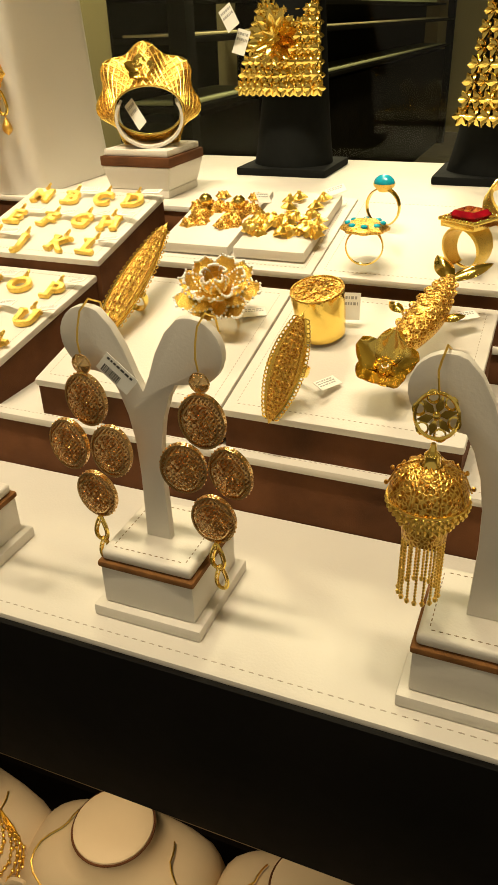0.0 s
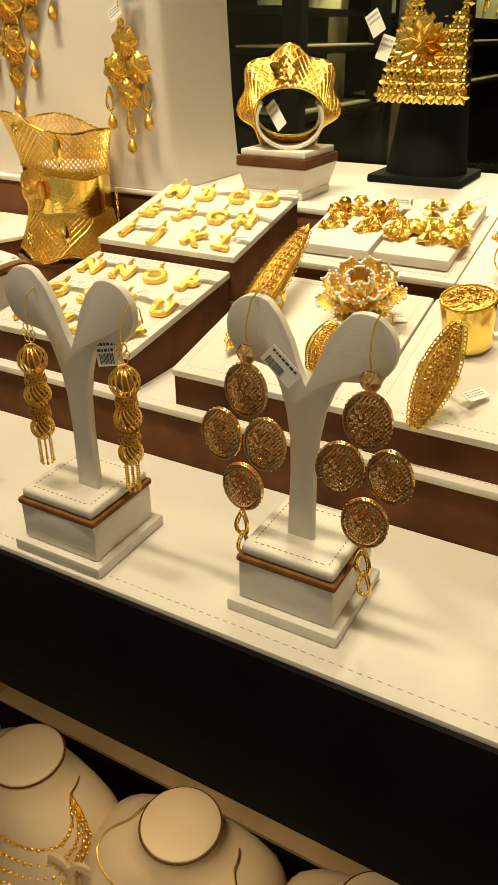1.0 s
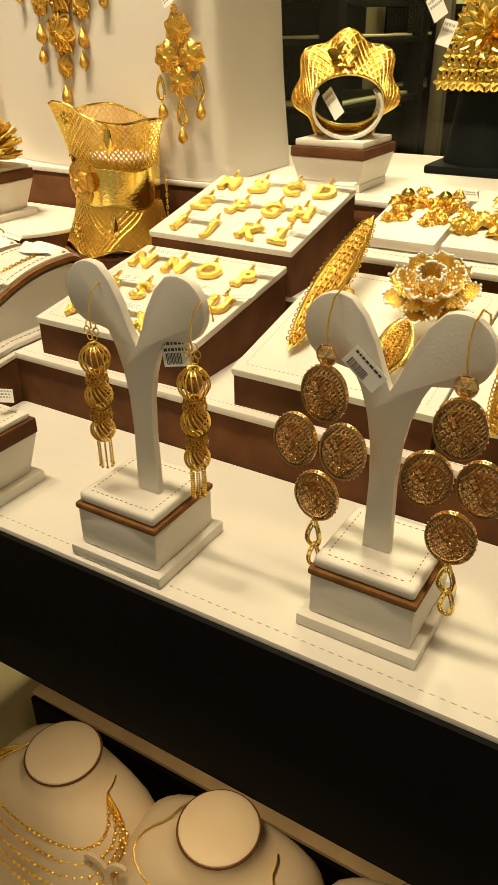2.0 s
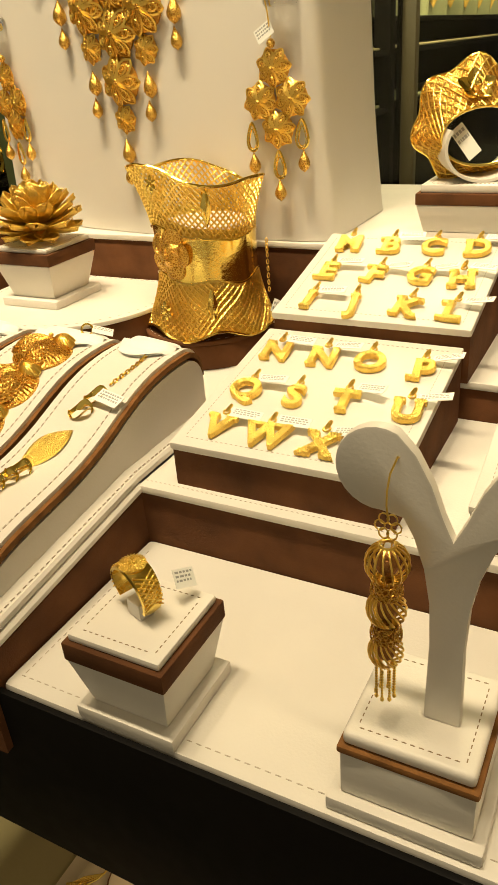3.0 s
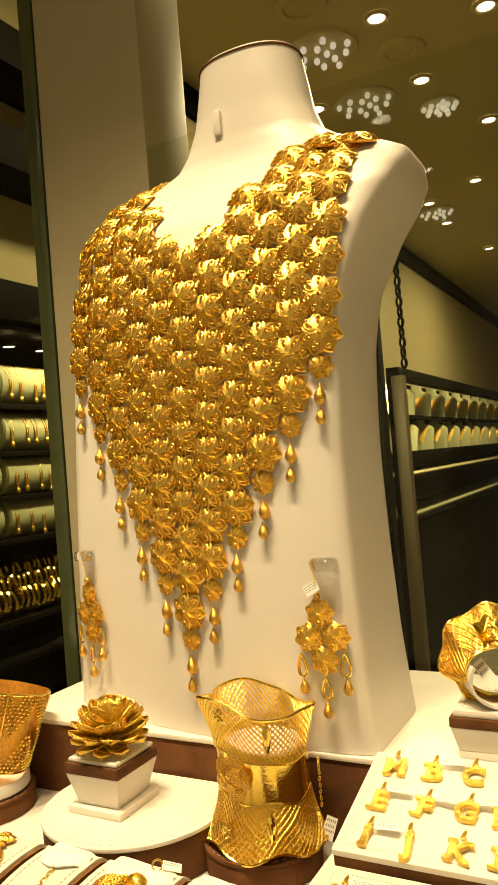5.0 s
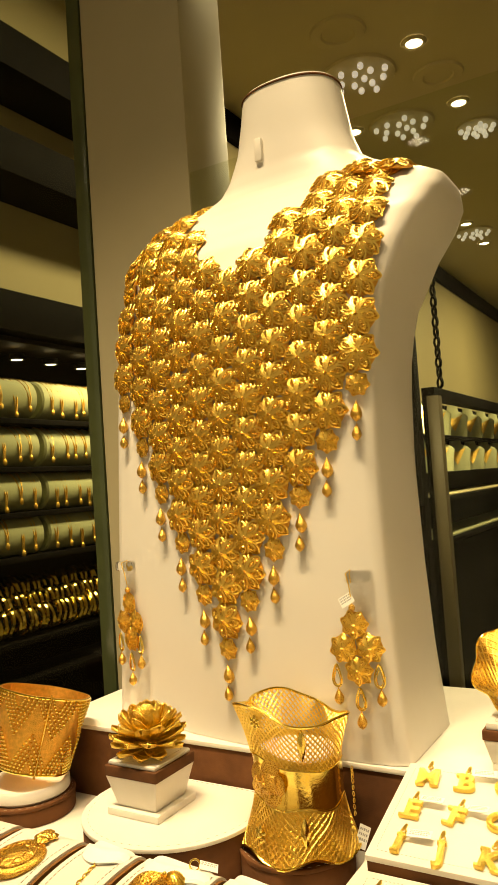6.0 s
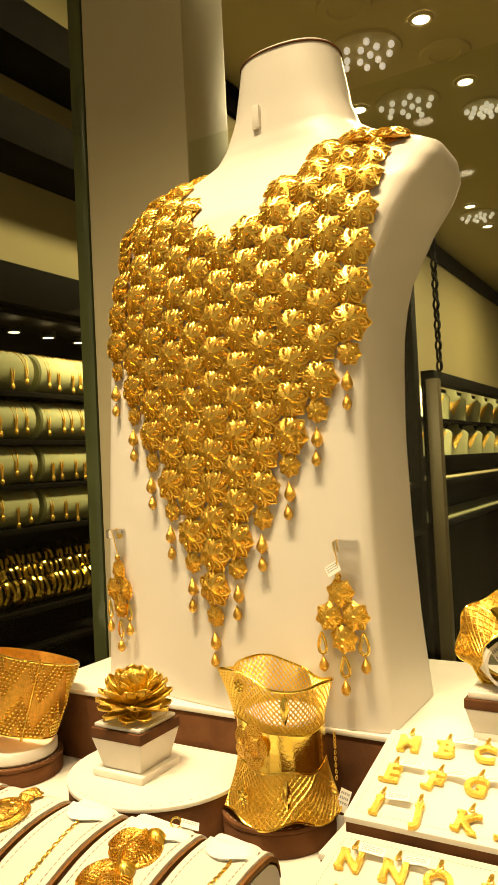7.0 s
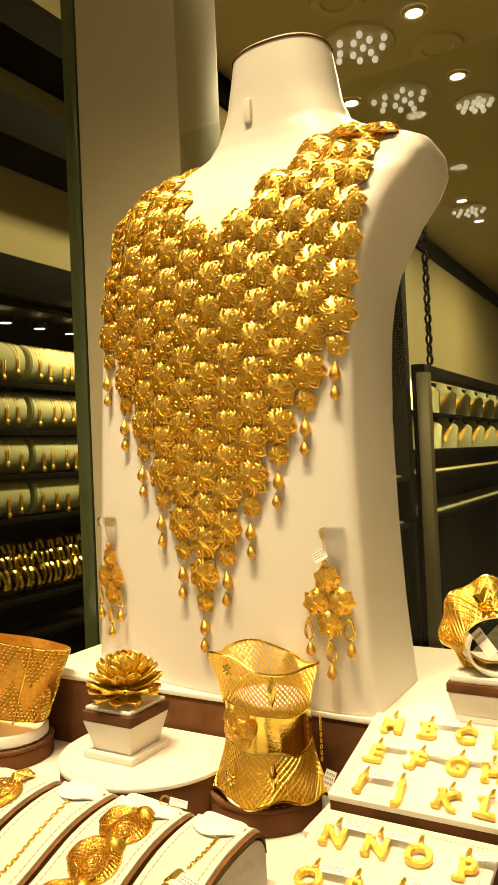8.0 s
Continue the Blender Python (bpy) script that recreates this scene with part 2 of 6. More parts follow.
def step(name, x0, y0, x1, y1, zbase, ztop, label, riser_y=True):
    """A suede-sided step with a leather top board that stands a little proud."""
    ob = thing(name, (0, 0, 0), label, "display step", kind="structure")
    part("riser", Geo().box((x0, y0, zbase), (x1, y1, ztop - 0.004), 0.0008), SUEDE, ob, "brown suede riser")
    part("top_board", Geo().box((x0 - 0.001, y0 - 0.0012, ztop - 0.004), (x1 + 0.001, y1, ztop), 0.0012), LEATHER, ob, "cream leather top")
    return ob


f = thing("floor_front", (0, 0, 0), "cream leather front shelf with a stitched edge", "shelf", kind="structure")
part("top_board", Geo().box((-0.3985, 0.1925, 0.991), (0.45, 0.2895, FLOOR), 0.0025), LEATHER, f)
part("stitching", stitches([(-0.395, 0.1985, 0.44, 0.1985), (-0.3935, 0.199, -0.3935, 0.285)], FLOOR, 0.0021, 0.0015, 0.0004), PALETHREAD, f)
s = step("step_front", -0.4005, 0.2895, 0.45, 0.400, 0.985, STEP, "brown suede step with a cream leather top")
part("stitching", stitches([(-0.399, 0.2935, 0.44, 0.2935)], STEP), PALETHREAD, s)
step("step_middle", -0.4005, 0.4005, 0.45, 0.487, 0.985, STEP2, "second brown suede step behind the first trays")
s = thing("step_bracelets", (0, 0, 0), "cream leather shelf sloping to the front over brown suede side", "display step", kind="structure")
SLOPE0, SLOPE1 = 1.0170, 1.0300


def slope_z(y):
    """Height of the sloping bracelet shelf."""
    return SLOPE0 + (SLOPE1 - SLOPE0) * min(max((y - 0.185) / 0.105, 0.0), 1.0)


def sloped_board(x0, x1, y0, y1, lift, thick):
    rows = []
    for y in (y0, min(0.290, y1), y1):
        z = slope_z(y) + lift
        rows.append([(x0, y, z - thick), (x1 - 0.0008, y, z - thick), (x1, y, z - thick + 0.0008), (x1, y, z - 0.0012), (x1 - 0.0012, y, z), (x0, y, z)])
    return Geo().grid(rows, None, True, True, True)


part("riser", sloped_board(-1.1, -0.3990, 0.1865, 0.4870, -0.0041, 0.045), SUEDE, s, "brown suede riser")
part("top_board", sloped_board(-1.1, -0.3978, 0.1850, 0.4872, 0.0, 0.004), LEATHER, s, "cream leather top")
g = Geo()
for k in range(30):
    y = 0.188 + 0.0034 * k
    g.box((-0.4024, y, slope_z(y) + 0.0001), (-0.4020, y + 0.0020, slope_z(y) + 0.0006))
for k in range(120):
    g.box((-0.404 - 0.0034 * k, 0.1880, slope_z(0.188) + 0.0001), (-0.402 - 0.0034 * k, 0.1884, slope_z(0.188) + 0.0006))
part("stitching", g, PALETHREAD, s)
s = step("deck_back", -0.724, 0.4875, 0.45, 0.690, 0.985, DECK, "cream leather rear shelf over a tall brown suede riser")
setting("fascia", Geo().box((-1.2, 0.1895, 0.913), (0.5, 0.1920, 0.9985), 0.0005).box((-1.2, 0.1920, 0.908), (0.5, 0.69, 0.913)), FASCIA, "matt black front board under the shelf", "fascia")
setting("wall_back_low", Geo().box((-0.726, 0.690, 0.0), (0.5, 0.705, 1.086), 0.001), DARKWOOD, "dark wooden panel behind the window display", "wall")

# lower shelf
setting("shelf_low", Geo().box((-0.742, 0.05, 0.26), (0.5, 0.689, 0.30), 0.002), PEACH, "peach leather lower shelf", "shelf")
rim = thing("rail_low", (0, 0, 0), "pale wooden rail along the lower display", "rail", kind="structure")
part("rail_board", Geo().box((-0.72, 0.485, 0.3005), (0.5, 0.515, 0.392), 0.003), WOOD, rim)
# Dark sheet put in for the shade on the rail's inner face.
part("rail_shade", Geo().box((-0.716, 0.478, 0.3005), (0.5, 0.4845, 0.388), 0.001), DARKWOOD, rim, "dark sheet for the shade on the rail's inner face")
# Added board: its olive colour stands for light on the carpet below.
setting("shelf_side", Geo().box((-1.6, 0.05, 0.20), (-0.743, 0.689, 0.24), 0.002), WALLPAINT, "added olive board standing in for lit carpet beside the lower display", "shelf")
setting("wall_low", Geo().box((-0.742, 0.66, 0.30), (0.5, 0.689, 0.9075), 0.001), BLACK, "black backing of the lower display", "wall")

# shop behind
setting("ground", Geo().box((-6, -3, -0.05), (4, 9.5, 0.0)), CARPET, "dark carpeted shop floor", "floor")
setting("ceiling", Geo().box((-1.7, 0.71, 2.70), (3.5, 9.5, 2.76)), CEILPAINT, "dim olive painted shop ceiling", "ceiling")
# Out of view; made this deep to keep world light from leaking in.
setting("ceiling_window", Geo().box((-1.7, -0.3, 2.42), (1.2, 0.70, 2.70)), CEILPAINT, "unseen ceiling block over the shop window, stopping stray light", "ceiling")
setting("wall_left", Geo().box((-1.75, -0.3, 0.0), (-1.60, 9.5, 2.70)), WALLPAINT, "olive painted shop wall", "wall")
setting("wall_far", Geo().box((-1.6, 9.4, 0.0), (3.5, 9.5, 2.70)), WALLPAINT, "olive painted far wall", "wall")
setting("wall_right", Geo().box((3.4, 0.7, 0.0), (3.5, 9.4, 2.70)), WALLPAINT, "olive painted side wall", "wall")
setting("wall_window_right", Geo().box((0.46, 0.0, 0.0), (0.5, 0.70, 2.419)), WALLPAINT, "painted side of the shop window", "wall")
col = setting("column_back", Geo().box((-0.835, 0.7055, 0.0), (-0.68, 0.80, 2.70), 0.004), COLUMN, "cream painted column behind the bust", "column")
setting("glass_edge", Geo().box((-0.858, 0.7055, 0.0), (-0.837, 0.720, 2.70), 0.001), GLASSEDGE, "dark green edge of a glass partition", "partition")
for name, x0, x1, z0, z1 in (("window_pane_left", -1.599, -0.859, 0.01, 2.419), ("window_pane_back", -0.679, 0.459, 1.087, 1.66)):
    setting(name, Geo().box((x0, 0.7065, z0), (x1, 0.7105, z1)), PANE, "clear glass pane between window and shop", "window").visible_shadow = False
# Unseen ceiling, added to hold the sparkle lights outside the window.
setting("ceiling_mall", Geo().box((-5.0, -4.6, 3.20), (4.0, -0.31, 3.26)), CEILPAINT, "unseen ceiling added outside to carry the sparkle lights", "ceiling")
for z0, z1 in ((2.58, 2.69),):
    setting("cornice", Geo().box((-1.60, 1.6, z0), (-1.575, 9.4, z1), 0.004), DARKWOOD, "dark wooden cornice under the ceiling", "cornice")


def tray(x0, x1, yf, zf, yb, zb, base, label):
    """A wedge-shaped display tray with a sloping leather pad."""
    ob = thing("display_tray", ((x0 + x1) / 2, (yf + yb) / 2, base), label, "display tray", "display trays on the steps")
    h, L = (x1 - x0) / 2, (yb - yf)
    pf, pb = zf - base - 0.0045, zb - base - 0.0045
    a = [(-L / 2, 0), (L / 2, 0), (L / 2, pb), (-L / 2, pf)]
    v = [(x, y, z) for x in (-h, h) for y, z in a]
    part("body", Geo().add(v, [(0, 3, 2, 1), (4, 5, 6, 7), (0, 1, 5, 4), (1, 2, 6, 5), (2, 3, 7, 6), (3, 0, 4, 7)]), SUEDE, ob, "brown suede body")
    ang = math.degrees(math.atan2(zb - zf, L))
    S = math.hypot(L, zb - zf)
    m = pose(0, -L / 2, pf + 0.0003, ang)
    part("pad", Geo().box((-h - 0.0008, -0.0012, 0), (h + 0.0008, S + 0.001, 0.0042), 0.0014, m), LEATHER, ob, "cream leather pad")
    st = stitches(rect(-h + 0.0045, 0.0045, h - 0.0045, S - 0.0045), 0.0042)
    st.v = [tuple(m @ Vector(p)) for p in st.v]
    part("stitching", st, PALETHREAD, ob)

    def on(u, v, lift=0.0):
        """The pose of a point of the pad, u across from the left, v up the slope."""
        return ob.matrix_basis @ m @ pose(-h + u, v, 0.0043 + lift)
    return on


TM = tray(-0.2550, -0.1577, 0.2945, 1.050, 0.393, 1.0725, STEP, "brown suede tray with cream leather pad holding rings")
TR = tray(-0.1552, -0.0515, 0.2945, 1.050, 0.393, 1.0725, STEP, "brown suede tray with cream leather pad and three jewels")
TL1 = tray(-0.3830, -0.2830, 0.2960, 1.052, 0.396, 1.0685, STEP, "brown suede tray with rows of gold letter pendants")
TL2 = tray(-0.3810, -0.2800, 0.3970, 1.0780, 0.482, 1.0985, STEP2, "raised brown suede tray with rows of gold letters")
TBM = tray(-0.248, -0.150, 0.4015, 1.080, 0.495, 1.100, STEP2, "brown suede tray with white earring cards")
TBR = tray(-0.148, -0.048, 0.4015, 1.080, 0.495, 1.100, STEP2, "brown suede tray with three gemstone rings")


# ---- earring stands ----
def fork_outline():
    right = [(0.0056, 0.0), (0.0050, 0.028), (0.0056, 0.042), (0.0075, 0.053), (0.0105, 0.062), (0.0135, 0.0675)]
    cx, cz, r = 0.0205, 0.0805, 0.0120
    right += [(cx + r * math.cos(radians(a)), cz + r * math.sin(radians(a))) for a in range(-95, 116, 14)]
    right += [(0.0105, 0.0862), (0.0062, 0.0785), (0.0028, 0.0695)]
    return right + [(0.0, 0.0635)] + [(-x, z) for x, z in reversed(right)]


def earring_stand(x, y, label, dx=0.0):
    ob = thing("earring_stand", (x, y, FLOOR), label, "earring stand", "earring stands on the front shelf")
    h = 0.0226
    part("plinth", Geo().box((-h, -h, 0), (h, h, 0.0052), 0.0010), LEATHER, ob)
    part("block", Geo().box((-0.0192, -0.0192, 0.0052), (0.0192, 0.0192, 0.0222), 0.0012), LEATHER, ob)
    part("piping", Geo().box((-0.0199, -0.0199, 0.0222), (0.0199, 0.0199, 0.0249), 0.0010), PIPING, ob, "brown suede piping")
    part("cap", Geo().box((-0.0185, -0.0185, 0.0249), (0.0185, 0.0185, 0.0295), 0.0018, seg=3), LEATHER, ob)
    part("stitching", stitches(rect(-0.0150, -0.0150, 0.0150, 0.0150), 0.0295), THREAD, ob)
    g = Geo().prism([(x * 0.93, z * 0.968) for x, z in fork_outline()], -0.0018, 0.0018, 0.0008, pose(dx, -0.0025, 0.0293, 90))
    part("fork", g, LEATHER, ob, "forked upright")
    return ob


STA, STB, STC = (-0.1505, 0.2275), (-0.2490, 0.2170), (-0.0330, 0.2245)
earring_stand(*STA, "white leather forked stand holding a pair of earrings", -0.0015)
earring_stand(*STB, "white leather forked stand holding lantern earrings", 0.0055)
earring_stand(*STC, "white leather forked stand holding a bell earring")


def hook(top, drop, back):
    """Ear wire from a pendant's eye, over the arm and down behind it."""
    return [Vector((0, 0, drop)), Vector((-0.0006, 0.0, drop + 0.004)), Vector((-0.001, 0.0015, (top + drop) / 2)), Vector((-0.0006, 0.003, top - 0.003)), Vector((0.0003, back * 0.55, top)),
            Vector((0.0010, back, top - 0.003)), Vector((0.0014, back + 0.0012, top - 0.009))]


def dome(r, h, n=24, petals=0, depth=0.12, rings=5, m=None, g=None, twist=0.0):
    """A raised rosette: a dome whose rim can be cut in petals with ridges."""
    g = g or Geo()
    rows = []
    for i in range(rings + 1):
        t = 1 - i / rings
        row = []
        for k in range(n):
            a = 2 * math.pi * k / n
            w = math.cos(petals * a) if petals else 0.0
            rr = r * t * (1 + depth * w * t)
            z = h * (1 - t ** 2.2) + (0.10 * h * w * math.sin(math.pi * t) if petals else 0)
            row.append((max(rr, 1e-5) * math.cos(a + twist * t), max(rr, 1e-5) * math.sin(a + twist * t), z))
        rows.append(row)
    rows.insert(0, [(x * 0.97, y * 0.97, z - 0.12 * r) for x, y, z in rows[0]])
    return g.grid(rows, m, True, True)


def scroll_wires(g, r, h, n, m, turns=1.1, w=0.00022):
    """Scrolls of wire lying on a dome, n of them."""
    for k in range(n):
        a0 = 2 * math.pi * k / n
        c = Vector((math.cos(a0), math.sin(a0), 0)) * r * 0.62
        pts = []
        for i in range(11):
            t = i / 10
            q = c + Vector((math.cos(a0 + 6.28 * turns * t), math.sin(a0 + 6.28 * turns * t), 0)) * r * (0.30 - 0.24 * t)
            d = min(q.length / r, 1)
            q.z = h * (1 - d ** 2.2) + w * 0.5
            pts.append(q)
        g.tube(pts, w, 4, m=m, caps=False)
    return g


FACE = pose(0, 0, 0, 90)          # lays a rosette's top towards -y


def disc_mesh():
    """An oval filigree disc: wire net inside a broad rim, and a cluster of scrolls."""
    g = Geo()

    def skin(x, y):
        d = min(math.hypot(x, y) / 0.0080, 1.0)
        return Vector((x, y, 0.0024 * (1 - d ** 2) + 0.0001))
    g.lathe([(0.0078, -0.0014), (0.0085, -0.0014), (0.0085, 0.0006), (0.0078, 0.0006)], 36, FACE)
    for k in range(-7, 8):
        for b in (-1, 1):
            o = 0.00105 * k
            L = math.sqrt(max(0.0079 ** 2 - o * o, 1e-8))
            g.tube([skin((o + b * t) * 0.7071, (t - b * o) * 0.7071) for t in np.linspace(-L, L, 7)], 0.00024, 3, False, FACE, False)
    for rr, n, q in ((0.0047, 12, 0.0011), (0.0030, 8, 0.0010), (0.0012, 4, 0.0009)):
        for k in range(n):
            a = 2 * math.pi * k / n + rr * 900
            p = skin(rr * math.cos(a), rr * math.sin(a)) + Vector((0, 0, 0.0007))
            g.tube([FACE @ (p + Vector((q * (1 - 0.11 * i) * math.cos(a + i * 0.9), q * (1 - 0.11 * i) * math.sin(a + i * 0.9), 0.0001 * i))) for i in range(9)], 0.00030, 4)
    g.tube(ring_path(0.0062, 26, (0, 0, 0.0013), FACE), 0.00040, 4, True)
    for k in range(28):
        a = 2 * math.pi * k / 28
        g.ball(tuple(FACE @ Vector((0.0085 * math.cos(a), 0.0085 * math.sin(a), -0.0003))), 0.00042, 4)
    return g.mesh("disc", ROSE)


DISC = disc_mesh()
DISCGROUND = Geo().lathe(list(reversed([(0.0001, 0.0013), (0.0036, 0.0009), (0.0060, 0.0002), (0.0079, -0.0006), (0.0080, -0.0013)])), 26, FACE, cap0=True).mesh("disc_back", SHADEDROSE)


def drop_geo(g, top, r, length, m=None, n=12, hollow=False):
    """A pear-shaped drop hanging from top."""
    if hollow:
        pts = []
        for k in range(20):
            a = 2 * math.pi * k / 20
            s = 0.5 - 0.5 * math.cos(a)
            pts.append((top[0] + r * math.sin(a) * (0.35 + 0.65 * s), top[1], top[2] - length * s))
        g.tube(pts, r * 0.16, 5, True, m)
        inner = [(top[0] + (p[0] - top[0]) * 0.62, p[1], top[2] - length * 0.22 + (p[2] - top[2]) * 0.70) for p in pts]
        g.tube(inner, r * 0.09, 4, True, m)
        for k in range(0, 20, 2):
            g.tube([pts[k], inner[k]], r * 0.06, 4, m=m)
        return g
    prof = []
    for i in range(8):
        t = i / 7
        prof.append((max(r * math.sin(math.pi * t ** 1.6) ** 0.8, 1e-5), -length * t))
    return g.lathe(list(reversed(prof)), n, (m or Matrix()) @ Matrix.Translation(top))


def tag_card(at, turn, w=0.013, h=0.008, bars=3, barcode=False, label="small white paper price tag with faint print", ink=None):
    ob = thing("price_tag", at, label, "price tag", "paper tags", turn=turn)
    part("card", Geo().box((-w / 2, -h / 2, 0), (w / 2, h / 2, 0.0003)), PAPER, ob)
    g = Geo()
    for k in range(bars):
        y = h * (0.32 - 0.22 * k)
        x = -w * 0.42
        while x < w * 0.36:
            l = random.uniform(0.0006, 0.0016)
            g.box((x, y - h * 0.055, 0.0003), (min(x + l, w * 0.42), y + h * 0.055, 0.00036))
            x += l + 0.0005
    part("print", g, ink or PALEINK, ob, "faint printed bars")
    if barcode:
        g, x = Geo(), -w * 0.38
        while x < w * 0.15:
            l = random.choice((0.00018, 0.0003, 0.00045))
            g.box((x, -h * 0.42, 0.0003), (x + l, -h * 0.02, 0.00037))
            x += l + 0.0003
        part("barcode", g, INK, ob, "black barcode")
    return ob


def cluster_earring(x, y, ztop, lean, drops):
    """Four filigree discs under a rosette, with open drops."""
    ob = thing("disc_earring", (x, y, ztop), "long earring of four oval filigree gold discs", "earring", "pair of disc earrings", turn=(0, lean, 0))
    part("ear_wire", Geo().tube(hook(0.0170, 0.0005, 0.013), 0.00035, 6), GOLDWIRE, ob)
    g = dome(0.0034, 0.0014, 18, 6, 0.12, 3, FACE)
    g.tube(ring_path(0.0034, 16, (0, 0, -0.003), None), 0.0003, 4, True, FACE @ pose(0, 0, 0.003))
    rose = part("rosette", g, ROSE, ob)
    rose.location = (0, 0, -0.0035)
    part("link", Geo().tube(ring_path(0.0012, 10, (0, -0.0078, 0), FACE), 0.0003, 4, True), GOLDWIRE, ob)
    for dx, dz in ((0.0, -0.0172), (-0.0085, -0.0365), (0.0085, -0.0360), (0.0010, -0.0560)):
        d = part("disc", DISC, ROSE, ob)
        part("disc_back", DISCGROUND, SHADEDROSE, d, "gold backing, dark with painted shade behind the net")
        d.matrix_basis = pose(dx, random.uniform(-0.0008, 0.0008), dz, random.uniform(-6, 6), 0, random.uniform(-14, 14)) @ Matrix.Diagonal((0.96, 1.0, 1.20, 1))
    z = -0.0660
    for k in range(drops):
        part("drop", drop_geo(Geo(), (0.0015 + 0.001 * k, 0, z), 0.0038 - 0.0004 * k, 0.0110, hollow=True), GOLD, ob)
        z -= 0.0092
    return ob


cluster_earring(STA[0] - 0.0205, STA[1] - 0.0100, 1.1040, 3, 2)
cluster_earring(STA[0] + 0.0228, STA[1] - 0.0100, 1.1035, -1, 2)
tag_card((STA[0] - 0.0095, STA[1] - 0.0062, 1.0970), (84, 40, 0), 0.0140, 0.0072, 1, True, ink=INK)


def lantern_earring(x, y, ztop):
    ob = thing("lantern_earring", (x, y, ztop), "gold earring of three openwork lanterns and tassels", "earring", "pair of lantern earrings")
    ob.scale = (0.80, 0.80, 0.94)
    part("ear_wire", Geo().tube(hook(0.0150, 0.0, 0.013), 0.00035, 6), GOLDWIRE, ob)
    g = Geo()
    for k in range(6):
        a = math.pi * k / 3
        g.tube(ring_path(0.0016, 10, (0.0026 * math.cos(a), 0.0026 * math.sin(a), 0), FACE), 0.00028, 4, True, pose(0, 0, -0.0020))
    part("flower_link", g, GOLDWIRE, ob)
    z = -0.0135
    for r, twist in ((0.0070, 0.15), (0.0064, 0.8), (0.0058, 0.8)):
        rib = Geo().tube([(r * math.sin(p) * math.cos(w), r * math.sin(p) * math.sin(w), r * 0.86 * math.cos(p)) for p, w in ((math.pi * (0.10 + 0.10 * i), twist * i / 4) for i in range(9))], 0.00040, 4, caps=False).mesh("rib", GOLDWIRE)
        g = Geo().tube(ring_path(r * 0.36, 14, (0, 0, z + r * 0.82)), 0.0006, 4, True).tube(ring_path(r * 0.36, 14, (0, 0, z - r * 0.82)), 0.0006, 4, True)
        cage = part("lantern", g, GOLDWIRE, ob)
        for k in range(16):
            part("rib", rib, GOLDWIRE, cage).matrix_basis = pose(0, 0, z, 0, 0, 22.5 * k)
        part("core", Geo().ball((0, 0, z), r * 0.55, 12), SHADEDROSE, ob)
        if r > 0.006:
            c = Geo()
            for k in range(14):
                a = 2 * math.pi * k / 14
                for dz, rr in ((-0.0068, 0.0046), (-0.0089, 0.0050)):
                    c.tube(ring_path(0.0012, 8, (0, 0, 0), pose(rr * math.cos(a), rr * math.sin(a), z + dz, 90, 0, math.degrees(a) + 90)), 0.00024, 4, True)
            c.lathe([(0.0038, z - 0.0105), (0.0043, z - 0.008), (0.0038, z - 0.0055)], 16)
            part("collar", c, FILIGREE, ob)
        else:
            part("cap", dome(0.0042, 0.002, 16, 8, 0.1, 3, pose(0, 0, z + r * 0.8)), FILIGREE, ob)
        z -= 0.0152
    z += 0.0152
    for k in range(8):
        a = 2 * math.pi * k / 8
        q = (0.0032 * math.cos(a), 0.0032 * math.sin(a))
        c = Geo()
        for i in range(10):
            c.ball((q[0], q[1], z - 0.0056 - 0.00105 * i), 0.00052, 5)
        c.ball((q[0], q[1], z - 0.0056 - 0.0108), 0.0008, 6)
        part("tassel_chain", c, GOLDWIRE, ob)
    return ob


lantern_earring(STB[0] - 0.0088, STB[1] - 0.0105, 1.0978)
lantern_earring(STB[0] + 0.0343, STB[1] - 0.0100, 1.0978)
tag_card((STB[0] + 0.0225, STB[1] - 0.0030, 1.0915), (84, -14, 0), 0.0125, 0.0100, 2, True, ink=INK)


